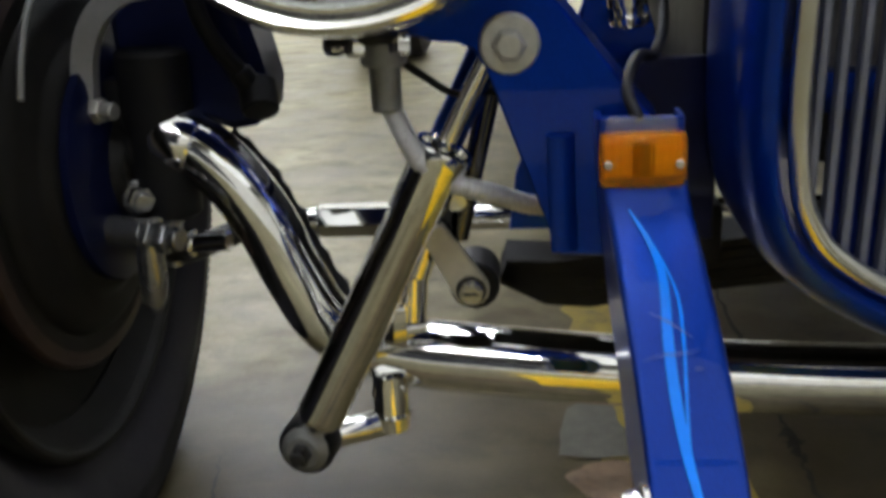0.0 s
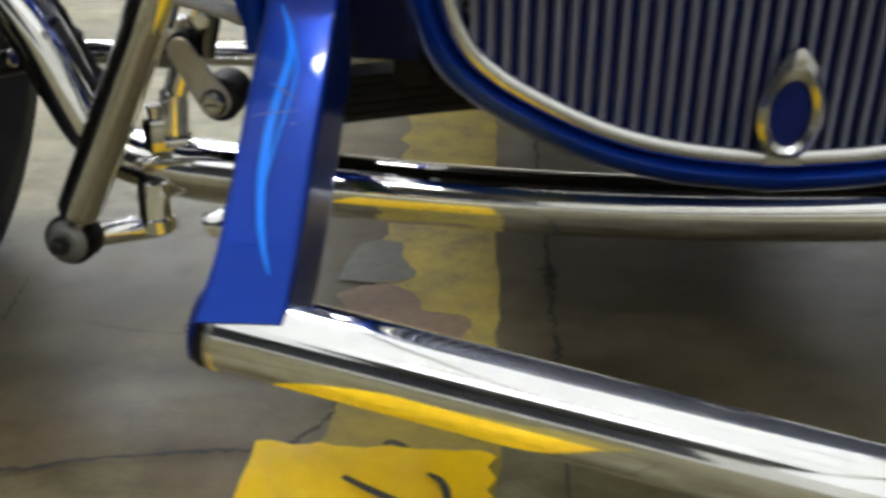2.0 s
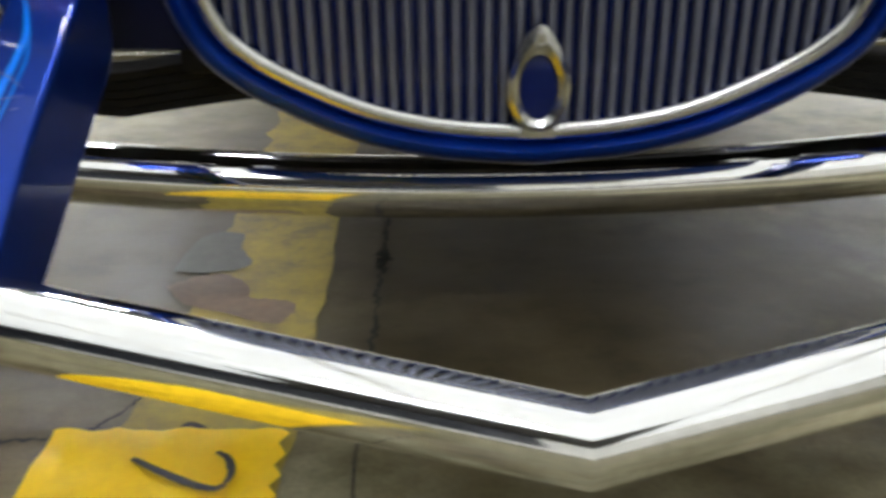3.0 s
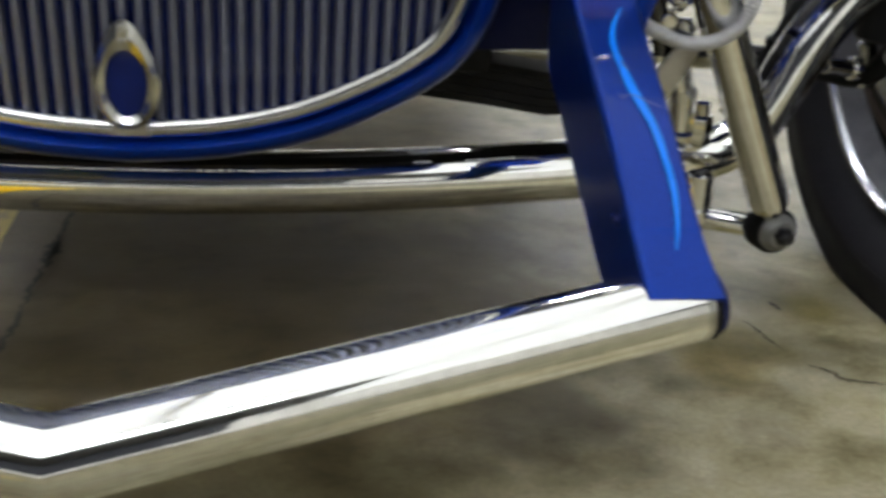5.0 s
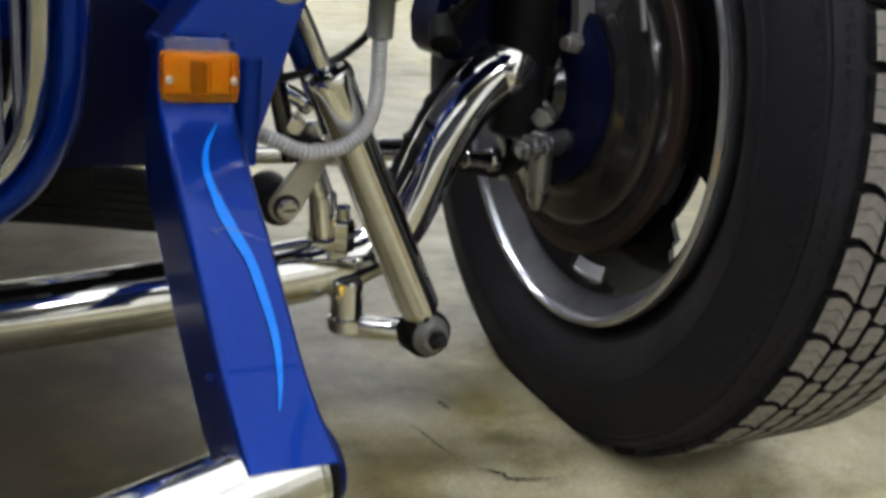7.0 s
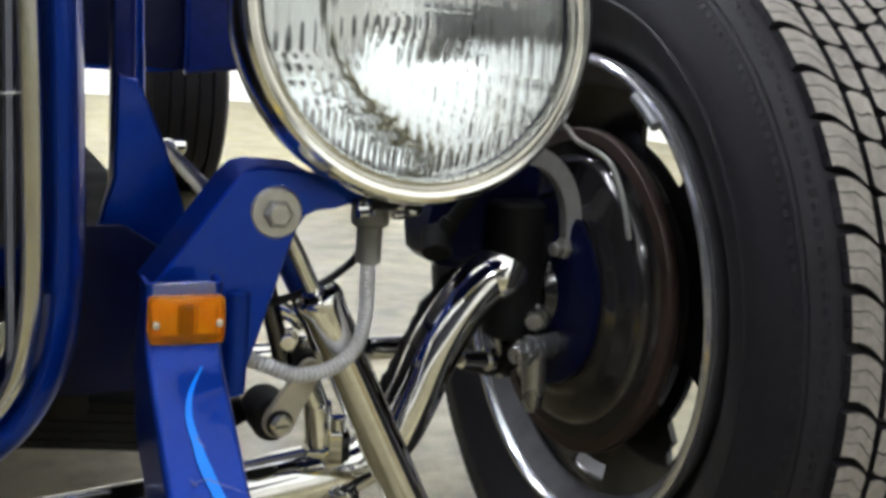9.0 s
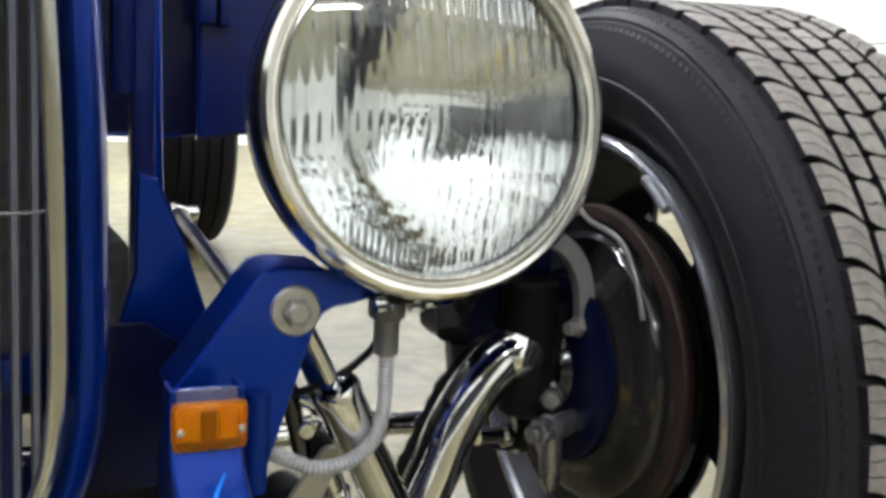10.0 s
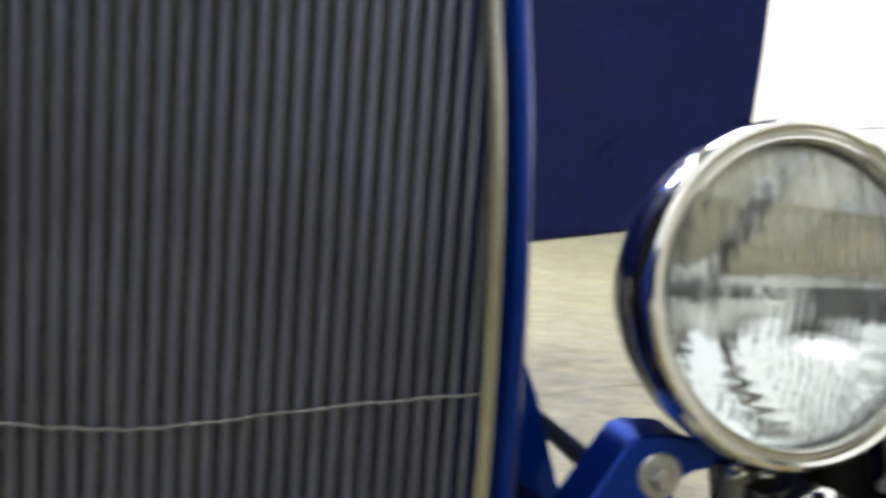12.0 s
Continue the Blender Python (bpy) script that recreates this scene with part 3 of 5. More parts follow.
rod = spline([(x, face_y(z) - 0.0015, z) for x, z in ((-0.203, 0.438), (-0.06, 0.4240), (-0.004, 0.4195), (0.03, 0.4205), (0.118, 0.4305), (0.203, 0.4375))], 14)
part("cross_wire", tube([p + Vector((0, 0, 0.0004 * math.sin(i * 0.9))) for i, p in enumerate(rod)], 0.0008, 8), FITTING, grille, "thin grey cross wire")

vs, fs = [], []
for k in range(121):
    z, y = 0.31 + 0.004 * k, 0.231 + 0.0004 * (k % 2)
    vs += [(-0.203, y, z), (0.203, y, z)]
fs = [(2 * k, 2 * k + 1, 2 * k + 3, 2 * k + 2) for k in range(120)]
k0 = len(vs)
vs += [(-0.203, 0.29, 0.31), (0.203, 0.29, 0.31), (0.203, 0.29, 0.79), (-0.203, 0.29, 0.79)]
fs += [(0, 1, k0 + 1, k0), (240, 241, k0 + 2, k0 + 3), (k0, k0 + 1, k0 + 2, k0 + 3)]
part("radiator_core", (vs, fs), CORE, car, "dark finned radiator core behind the grille", smooth=False)
XS = [-0.185 + 0.037 * i for i in range(11)]
vs = [(x, face_y(z) + d, z) for x in XS for d, z in ((0.010, low_edge(x) + 0.004), (0.012, 0.27 + 0.6 * x * x), (0.016, 0.335))]
part("lower_valance", (vs, [(3 * i + k, 3 * i + k + 1, 3 * i + k + 4, 3 * i + k + 3) for i in range(10) for k in range(2)]), DARKBLUE, car, "dark blue panel behind the lower grille")
part("cross_member", box(-0.2, 0.2, 0.207, 0.225, 0.328, 0.350, 0.004), BLUE, car, "blue cross member")

# emblem: a pointed oval ring with a blue field
emblem = empty("emblem", (0, 0, 0), car)
NE = 40


def emb(a, z, d):
    return (a + 0.0015, face_y(z) - 0.004 - d, z + 0.0035)


outer, inner = [], []
for k in range(NE):
    a = 2 * math.pi * k / NE - math.pi / 2
    c, s_ = math.cos(a), math.sin(a)
    point = max(0, s_) ** 3 * 0.010
    flare = max(0, -s_ - 0.75) * 0.008 * (1 if c > 0 else -1)
    outer.append((0.0195 * c * (1 - 0.18 * max(0, s_) ** 1.5) + flare, 0.233 + 0.0285 * s_ + point))
    inner.append((0.0122 * c, 0.2325 + 0.0205 * s_))
vs = [emb(*p, 0.0) for p in outer] + [emb(*p, 0.0035) for p in outer]
mid = [((o[0] + q[0]) / 2, (o[1] + q[1]) / 2) for o, q in zip(outer, inner)]
vs += [emb(*p, 0.0062) for p in mid] + [emb(*p, 0.0035) for p in inner] + [emb(*p, 0.0) for p in inner]
fs = [(r * NE + k, r * NE + (k + 1) % NE, (r + 1) * NE + (k + 1) % NE, (r + 1) * NE + k) for r in range(4) for k in range(NE)]
part("ring", (vs, fs), NICKEL, emblem, "pointed oval nickel ring")
part("field", plate(inner, lambda a, z, d: (a + 0.0015, face_y(z) - 0.0045 + d, z + 0.0035), 0.003), DARKBLUE, emblem, "blue enamel field")
part("foot", plate([(-0.012, 0.201), (0.012, 0.201), (0.0095, 0.2105), (-0.0095, 0.2105)], lambda a, z, d: (a + 0.0015, face_y(z) - 0.0065 + d, z + 0.002), 0.006), NICKEL, emblem)

# bumper: a chrome tube with a shallow V in the middle
BUMP = 0.0197
B_MID, B_END = Vector((0, -0.0723, 0.1440)), Vector((0.290, -0.0170, 0.1868))
B_DIR = (B_END - B_MID).normalized()
bumper = empty("bumper", (0, 0, 0), car)


def bumper_bar():
    """Two straight tubes mitred sharply in the middle."""
    seg, vs, fs = 56, [], []
    u = B_DIR.cross(Vector((0, 0, 1))).normalized()
    w = u.cross(B_DIR)
    ring = [BUMP * (u * math.cos(2 * math.pi * k / seg) + w * math.sin(2 * math.pi * k / seg)) for k in range(seg)]
    for f in (-1.0, -0.5, 0.0, 0.5, 1.0):
        for q in ring:
            if f:
                p = B_MID.lerp(B_END, abs(f)) + q
                vs.append((math.copysign(p.x, f), p.y, p.z))
            else:
                p = B_MID + q - B_DIR * (q.x / B_DIR.x)
                vs.append((0, p.y, p.z))
    for i in range(4):
        fs += [(i * seg + k, i * seg + (k + 1) % seg, (i + 1) * seg + (k + 1) % seg, (i + 1) * seg + k) for k in range(seg)]
    fs += [tuple(range(seg)), tuple(4 * seg + k for k in range(seg))]
    return vs, fs


part("bar", bumper_bar(), CHROME, bumper, "polished chrome V-shaped bumper tube")


def bumper_end(s):
    a, c = B_END - B_DIR * 0.0035, B_END + B_DIR * 0.0030
    part("end_ring", cyl(a, c, BUMP + 0.0006, 32), NICKEL, bumper, s=s)
    part("end_gasket", cyl(c, c + (c - a) * 0.4, BUMP + 0.0004, 32), BLACK, bumper, s=s)
    part("end_flange", cyl(c + (c - a) * 0.3, c + (c - a) * 1.0, BUMP - 0.0006, 36), DARKBLUE, bumper, "blue painted end flange", s=s)


# front mounting bracket: a bent blue channel that carries the bumper and the turn signal
ZB, YB = 0.268, 0.172
ARM = [(0.156, 0.340, 0.300, 0.259), (0.156, 0.326, 0.300, 0.259), (0.1540, 0.3175, 0.299, 0.2585), (0.148, 0.3095, 0.298, 0.258), (0.134, 0.2995, 0.297, 0.2572), (0.115, 0.2901, 0.2962, 0.2568),
       (0.069, 0.2676, 0.2942, 0.2555), (0.033, 0.2480, 0.293, 0.2554), (0.0, 0.2275, 0.2925, 0.2560), (-0.018, 0.2145, 0.2940, 0.2570), (-0.0362, 0.1985, 0.2985, 0.2590)]
SIDE = spline([(y, z, 0) for y, z, _, _ in ARM], 4)
WIDE = spline([(xo, xi, 0) for _, _, xo, xi in ARM], 4)


def arm_at(x, y, lift=0.0006):
    """The place on the arm's face at that x and y, and the way it faces."""
    for a, c in zip(SIDE[8:], SIDE[9:]):
        if c.x <= y <= a.x:
            t = (y - a.x) / (c.x - a.x)
            d = (c - a).normalized()
            n = Vector((0, d.y, -d.x))
            return Vector((x, y, a.y + (c.y - a.y) * t)) + n * lift
    return Vector((x, y, 0.3))


def bracket(s):
    br = empty("bumper_bracket", (0, 0, 0), car)
    vs, fs, m = [], [], 16
    for i, (p, w) in enumerate(zip(SIDE, WIDE)):
        d = (SIDE[min(i + 1, len(SIDE) - 1)] - SIDE[max(i - 1, 0)]).normalized()
        back = Vector((0, -d.y, d.x))
        u = i / (len(SIDE) - 1)
        fl = 0.020 + 0.026 * min(1, max(0, (u - 0.12) / 0.5))
        fi = 0.020 + 0.040 * min(1, max(0, (u - 0.12) / 0.22)) - 0.012 * max(0, (u - 0.34) / 0.66)
        xo, xi = w.x, w.y
        for x, dd in [(xo, fl), (xo, 0.0045), (xo, 0.0022), (xo - 0.0008, 0.0008), (xo - 0.0022, 0), (xo - 0.0040, 0), (xi + 0.0040, 0), (xi + 0.0022, 0), (xi + 0.0008, 0.0008), (xi, 0.0022), (xi, 0.0045), (xi, fi), (xi + 0.0025, fi), (xi + 0.0025, 0.0045), (xo - 0.0025, 0.0045), (xo - 0.0025, fl)]:
            vs.append(Vector((x, p.x, p.y)) + back * dd)
    n = len(SIDE) - 1
    for i in range(n):
        fs += [(i * m + k, i * m + (k + 1) % m, (i + 1) * m + (k + 1) % m, (i + 1) * m + k) for k in range(m)]
    fs += [tuple(range(m)), tuple(n * m + k for k in range(m))]
    part("arm", (vs, fs), BLUE, br, "blue painted channel arm", s=s)
    out = [(0.270, 0.262), (0.264, 0.30), (0.2635, 0.326), (0.267, 0.331), (0.278, 0.344), (0.314, 0.389), (0.321, 0.3965), (0.331, 0.399), (0.36, 0.397), (0.405, 0.392), (0.428, 0.390),
           (0.428, 0.3835), (0.400, 0.380), (0.380, 0.3745), (0.368, 0.3735), (0.360, 0.370), (0.354, 0.361), (0.319, 0.266), (0.316, 0.262)]
    lean = lambda a, z, d: (a, YB + 0.015 + 0.10 * (z - ZB) + 0.10 * (a - 0.29) + d, z - 0.0015)
    part("face_plate", plate(out, lean, 0.006, 0.0012), BLUE, br, "blue painted gusset plate", s=s)
    top = [(0.2665, 0.3305), (0.278, 0.3445), (0.3135, 0.3895), (0.321, 0.3972), (0.331, 0.3998), (0.36, 0.3978)]
    vs, fs = [], []
    for a, z in top:
        x, y, zz = lean(a, z, 0)
        vs += [(x, y + 0.001, zz), (x - 0.002, y + 0.036, zz + 0.002), (x, y + 0.036, zz - 0.002), (x + 0.001, y + 0.003, zz - 0.004)]
    for i in range(len(top) - 1):
        fs += [(4 * i + k, 4 * i + (k + 1) % 4, 4 * i + 4 + (k + 1) % 4, 4 * i + 4 + k) for k in range(4)]
    fs += [(0, 1, 2, 3), tuple(4 * (len(top) - 1) + k for k in range(4))]
    part("top_flange", (vs, fs), BLUE, br, s=s)
    part("side_flange", tube([(0.3145, 0.186, 0.264), (0.316, 0.1865, 0.295), (0.3165, 0.187, 0.326)], 0.0028, 8, flat=(1, 2.5)), BLUE, br, s=s)
    part("pivot_washer", cyl((0.341, 0.204, 0.371), (0.341, 0.1995, 0.371), 0.0158, 36), ZINC, br, "dull zinc washer", s=s)
    part("pivot_bolt", join(hexnut((0.341, 0.200, 0.371), (0.341, 0.193, 0.371), 0.0088), cyl((0.341, 0.195, 0.371), (0.341, 0.192, 0.371), 0.0065, 20)), ZINC, br, "dull zinc hexagon bolt", s=s)
    for y, z, x in ((0.010, 0.2245, 0.2925), (-0.0245, 0.1870, 0.2945)) if s < 0 else ():
        part("dome_nut", revolve([(0, 0), (0.0085, 0), (0.0085, 0.002), (0.006, 0.003), (0.006, 0.0065), (0.0045, 0.0095), (0, 0.011)], (x, y, z), (1, 0, 0), 24), CHROME, br, "chrome dome nut", s=s)
    if s > 0:
        part("inner_bolt", bolt((0.2565, 0.009, 0.2195), (-1, 0, 0), 0.0030, 0.0040), DARKBLUE, br, "painted inner bolt", s=s)
    if s > 0:
        line = [(0.285, 0.1338), (0.2766, 0.1182), (0.2728, 0.1022), (0.2738, 0.085), (0.2771, 0.0655), (0.2807, 0.0478), (0.2821, 0.0284), (0.2823, 0.0104), (0.2799, -0.0058), (0.2764, -0.0178)]
        fine = [(0.2718, 0.087), (0.2726, 0.0741), (0.2762, 0.0582), (0.2804, 0.0435), (0.2828, 0.031), (0.283, 0.0205)]
    else:
        line = [(0.287, 0.1356), (0.2816, 0.1217), (0.2775, 0.1057), (0.2767, 0.0898), (0.2784, 0.0644), (0.2787, 0.0412), (0.2776, 0.0224), (0.2752, 0.0049), (0.2718, -0.0087), (0.2676, -0.0197)]
        fine = [(0.2807, 0.1225), (0.275, 0.1038), (0.2716, 0.0863), (0.2722, 0.0643), (0.2744, 0.0412), (0.2758, 0.0224), (0.2755, 0.0113)]
    if s > 0:
        marks = [[(0.267, 0.0640), (0.2744, 0.0660), (0.2814, 0.0622), (0.291, 0.0570)], [(0.2738, 0.0905), (0.2752, 0.0874), (0.2772, 0.0828)], [(0.2670, 0.0672), (0.2700, 0.0625)]]
    else:
        marks = [[(0.2900, 0.0560), (0.2820, 0.0585), (0.2741, 0.0592), (0.2660, 0.0610)], [(0.2850, 0.0790), (0.2760, 0.0730), (0.2680, 0.0660)], [(0.2700, 0.0520), (0.2660, 0.0530)]]
    for k, pts in enumerate(marks):
        sm = [arm_at(q.x, q.y) for q in spline([(x, y, 0) for x, y in pts], 6)]
        part("scuff", ribbon(sm, [0.00025 + 0.0007 * math.sin(math.pi * i / (len(sm) - 1)) for i in range(len(sm))], (0, 0.86, 0.51), (0, -0.51, 0.86), 0.0004), SCUFF, br, "pale scuff in the paint", s=s)
    for nm, pts, wide in (("stripe", line, 0.0044), ("fine_stripe", fine, 0.0013)):
        sm = [arm_at(q.x, q.y) for q in spline([(x, y, 0) for x, y in pts], 8)]
        ws = [wide * math.sin(math.pi * min(1, 0.04 + 0.93 * i / (len(sm) - 1))) ** 0.8 + 0.0002 for i in range(len(sm))]
        part(nm, ribbon(sm, ws, (1, 0, 0), (0, -0.51, 0.86), 0.0003), STRIPE, br, "light blue pinstripe", s=s)
    return br


def turn_signal(s):
    sg = empty("turn_signal", (0, 0, 0), car)
    c = Vector((0.2795, 0.0, 0.3215))
    part("base", box(0.2625, 0.2965, 0.1545, 0.1600, 0.311, 0.3405, 0.0025), CLEAR, sg, "clear plastic lamp base", s=s).visible_shadow = False
    part("back_plate", box(0.2615, 0.2975, 0.1512, 0.1545, 0.3095, 0.3335, 0.001), WHITE, sg, "white inner reflector", s=s)
    vs, fs = [], []
    NX, NZ = 33, 9
    for j in range(NZ):
        for i in range(NX):
            u, w = i / (NX - 1) * 2 - 1, j / (NZ - 1) * 2 - 1
            e = max(abs(u) ** 8, abs(w) ** 8)
            rib = 0.0012 * (abs((i % 3) - 1)) if 0.12 < abs(u) < 0.9 and abs(w) < 0.95 else 0
            vs.append((c.x + 0.0205 * u * (1 - 0.045 * abs(w) ** 6), 0.1435 + 0.003 * e + rib + 0.001 * u * u, c.z + 0.0135 * w * (1 - 0.07 * abs(u) ** 8)))
    fs = [(j * NX + i, j * NX + i + 1, (j + 1) * NX + i + 1, (j + 1) * NX + i) for j in range(NZ - 1) for i in range(NX - 1)]
    rim = [i for i in range(NX)] + [j * NX + NX - 1 for j in range(1, NZ)] + [(NZ - 1) * NX + i for i in range(NX - 2, -1, -1)] + [j * NX for j in range(NZ - 2, 0, -1)]
    n, m = len(vs), len(rim)
    vs += [(vs[i][0], 0.1510, vs[i][2]) for i in rim]
    inner = [(c.x + (p[0] - c.x) * 0.94, 0.1458, c.z + (p[2] - c.z) * 0.92) for p in vs[:n]]
    k1 = len(vs)
    vs += inner
    fs += [tuple(reversed([k + k1 for k in f])) for f in fs[:(NZ - 1) * (NX - 1)]]
    k2 = len(vs)
    vs += [(inner[i][0], 0.1510, inner[i][2]) for i in rim]
    for k in range(m):
        l = (k + 1) % m
        fs += [(rim[k], rim[l], n + l, n + k), (n + k, n + l, k2 + l, k2 + k), (k2 + k, k2 + l, k1 + rim[l], k1 + rim[k])]
    part("lens", (vs, fs), AMBER, sg, "ribbed amber plastic lens", s=s).visible_shadow = False
    part("bulb", box(c.x - 0.0048, c.x + 0.0048, 0.1468, 0.1511, c.z - 0.008, c.z + 0.008, 0.002), RUST, sg, "dark bulb", s=s)
    if s < 0:
        part("wire", tube(spline([(0.280, 0.157, 0.337), (0.284, 0.175, 0.350), (0.277, 0.200, 0.362), (0.265, 0.222, 0.361), (0.257, 0.25, 0.376), (0.255, 0.29, 0.40)], 6), 0.0032, 10), BLACK, sg, "black wire", s=s)
    for dx in (-0.0165, 0.0165):
        part("screw", cyl((c.x + dx, 0.1458, c.z - 0.001), (c.x + dx, 0.1424, c.z - 0.001), 0.0021, 14), CHROME, sg, "small chrome screw", s=s)


# headlight
HC = Vector((0.4235, 0.1815, 0.4957))
HN = Vector((0.009, -0.994, 0.1086)).normalized()
HU = HN.cross(Vector((0, 0, 1))).normalized()      # towards +x or -x in the lens plane
HV = HU.cross(HN).normalized()


def on_lens(a, b, h):
    return HC + HU * a + HV * b + HN * h


def headlight(s):
    hl = empty("headlight", (0, 0, 0), car)
    sgn = 1 if HU.x > 0 else -1
    part("bezel", revolve([(0.1091, -0.024), (0.1135, -0.024), (0.1153, -0.022), (0.1159, -0.018), (0.1159, -0.010), (0.1154, -0.003), (0.1135, 0.003), (0.1105, 0.005), (0.1076, 0.004), (0.1057, 0.0005), (0.1044, 0.0005),
                           (0.1032, 0.003), (0.1018, 0.0035), (0.1003, 0.001), (0.0993, -0.003), (0.1003, -0.012), (0.1071, -0.020), (0.1091, -0.024)], HC, HN, 96), BEZEL, hl, "polished nickel headlight rim", s=s)
    part("bucket", revolve([(0.1052, -0.0225), (0.1135, -0.0245), (0.1144, -0.027), (0.1135, -0.032), (0.1105, -0.044), (0.1042, -0.062), (0.0935, -0.085), (0.0730, -0.110), (0.0487, -0.126), (0.0195, -0.134), (0, -0.135)], HC, HN, 64), DARKBLUE, hl, "dark blue headlight bucket", s=s)
    # fluted glass
    N = 170
    vs, fs, idx = [], [], {}
    R = 0.0996

    def flute(c, pitch, depth):
        return depth * abs(math.sin(c / pitch * math.pi))

    def relief(u, v):
        """Height of the moulded flutes at (u, v), as shares of the lens radius."""
        line, arc = 0.56 - 0.06 * u, 0.16 + 0.30 * (u - 0.12) ** 2
        edge = -0.35 - 1.55 * (u + 0.48) + 1.0 * max(0, u + 0.48) ** 2
        rr = math.hypot(u, v)
        if v > line:
            return flute(u, 0.052, 0.0017) + 0.0004
        if v > line - 0.025:
            return 0.0014
        if v > arc:
            return flute(u, 0.100, 0.0017) + 0.0002
        if v > arc - 0.03:
            return 0.0010
        if -0.32 < u < 0.38 and v > -0.05:
            return flute(u, 0.062, 0.0009) + flute(v, 0.085, 0.0004)
        if u > 0.28 and abs(v + 0.36 + 0.05 * u) < 0.035 or u > 0.22 and abs(v + 0.46 + 0.22 * (u - 0.2)) < 0.045 or (v < -0.60 and rr > 0.84):
            return flute(u, 0.042, 0.0010) + 0.0002
        if v < min(edge, -0.30) and u < 0.3 and rr > 0.62:
            return flute(u + 0.4 * v, 0.062, 0.0009) * abs(math.sin(v / 0.09 * math.pi)) + 0.0003
        if abs(v - edge) < 0.03 and -0.5 < u < 0.3:
            return 0.0009
        if u < -0.42:
            return flute(u, 0.07, 0.0011)
        if u < 0.36:
            return flute(u + 0.015 * math.sin(v * 16), 0.074, 0.0013)
        return flute(u, 0.11, 0.0004)

    for lay in (0, 1):
        for j in range(N + 1):
            for i in range(N + 1):
                a, q = (i / N * 2 - 1) * R, (j / N * 2 - 1) * R
                rr = math.hypot(a, q)
                if rr > R * 1.02:
                    continue
                if rr > R:
                    a, q, rr = a * R / rr, q * R / rr, R
                h = -0.003 + 0.019 * (1 - (rr / R) ** 2)
                if lay:
                    f = relief(a * sgn / R, q / R)
                    h -= 0.0040 - f * min(1, (R - rr) / 0.006)
                idx[lay, i, j] = len(vs)
                vs.append(on_lens(a, q, h))
        for j in range(N):
            for i in range(N):
                ks = [idx.get((lay, i + di, j + dj)) for di, dj in ((0, 0), (1, 0), (1, 1), (0, 1))]
                ks = [k for k in ks if k is not None]
                if len(ks) >= 3:
                    fs.append(tuple(ks))
    half = len(vs) // 2
    used = {}
    for f in fs:
        if max(f) < half:
            for k in range(len(f)):
                e = (f[k], f[(k + 1) % len(f)])
                used.setdefault(tuple(sorted(e)), []).append(e)
    fs += [(e[0][0], e[0][1], e[0][1] + half, e[0][0] + half) for e in used.values() if len(e) == 1]
    fs = [tuple(reversed(f)) if max(f) < half else f for f in fs]
    lens = part("lens", (vs, fs), LENS, hl, "fluted clear glass headlight lens", s=s, recalc=False)
    lens.visible_shadow = False
    part("reflector", revolve([(0.0992, -0.010)] + [(0.0992 * math.sqrt(k / 10), -0.064 + 0.054 * k / 10) for k in range(9, 0, -1)] + [(0, -0.064)], HC, HN, 64), MIRROR, hl, "silvered reflector", s=s)
    part("bulb", join(cyl(on_lens(0, 0, -0.064), on_lens(0, 0, -0.050), 0.0040, 20), cyl(on_lens(0, 0, -0.051), on_lens(0, 0, -0.044), 0.0052, 20)), FITTING, hl, "grey bulb shield", s=s)
    # mounting foot, nuts and cable outlet
    part("mount", join(box(0.393, 0.435, 0.195, 0.233, 0.3735, 0.3790, 0.002), cyl((0.412, 0.213, 0.376), (0.412, 0.216, 0.396), 0.015, 24)), BLACK, hl, s=s)
    for x, y in ((0.397, 0.201), (0.420, 0.201), (0.433, 0.212)):
        part("nut", hexnut((x, y, 0.3785), (x, y - 0.004, 0.3685), 0.0062), CHROME, hl, "bright hexagon nut", s=s)
    part("cable_outlet", join(cyl((0.4085, 0.220, 0.374), (0.4085, 0.220, 0.360), 0.0125, 24), cyl((0.4085, 0.220, 0.361), (0.4085, 0.220, 0.3355), 0.0085, 24)), FITTING, hl, "grey cable fitting", s=s)
    if s > 0:
        hp = [(0.4085, 0.220, 0.340), (0.409, 0.220, 0.318), (0.409, 0.220, 0.300), (0.4035, 0.219, 0.279), (0.386, 0.2165, 0.266), (0.362, 0.216, 0.2635), (0.342, 0.222, 0.270), (0.325, 0.236, 0.275), (0.305, 0.26, 0.277)]
    else:
        hp = [(0.4085, 0.220, 0.340), (0.404, 0.221, 0.331), (0.400, 0.223, 0.320), (0.391, 0.226, 0.303), (0.375, 0.232, 0.290), (0.354, 0.242, 0.281), (0.333, 0.258, 0.269), (0.31, 0.275, 0.262)]
    hp = spline(hp, 14)
    part("hose", tube(hp, [(0.0046 if s > 0 else 0.0054) + 0.0007 * (i % 2) for i in range(len(hp))], 14), HOSE, hl, "grey braided hose", s=s)
    part("thin_cable", tube(spline([(0.410, 0.232, 0.365), (0.4120, 0.245, 0.3381), (0.3988, 0.245, 0.3241), (0.3838, 0.245, 0.3149), (0.3632, 0.245, 0.3071), (0.335, 0.25, 0.300)] if s > 0 else [(0.405, 0.226, 0.365), (0.388, 0.236, 0.350), (0.372, 0.25, 0.338), (0.345, 0.27, 0.336)], 8), 0.0028 if s > 0 else 0.0022, 10), BLACK, hl, s=s)


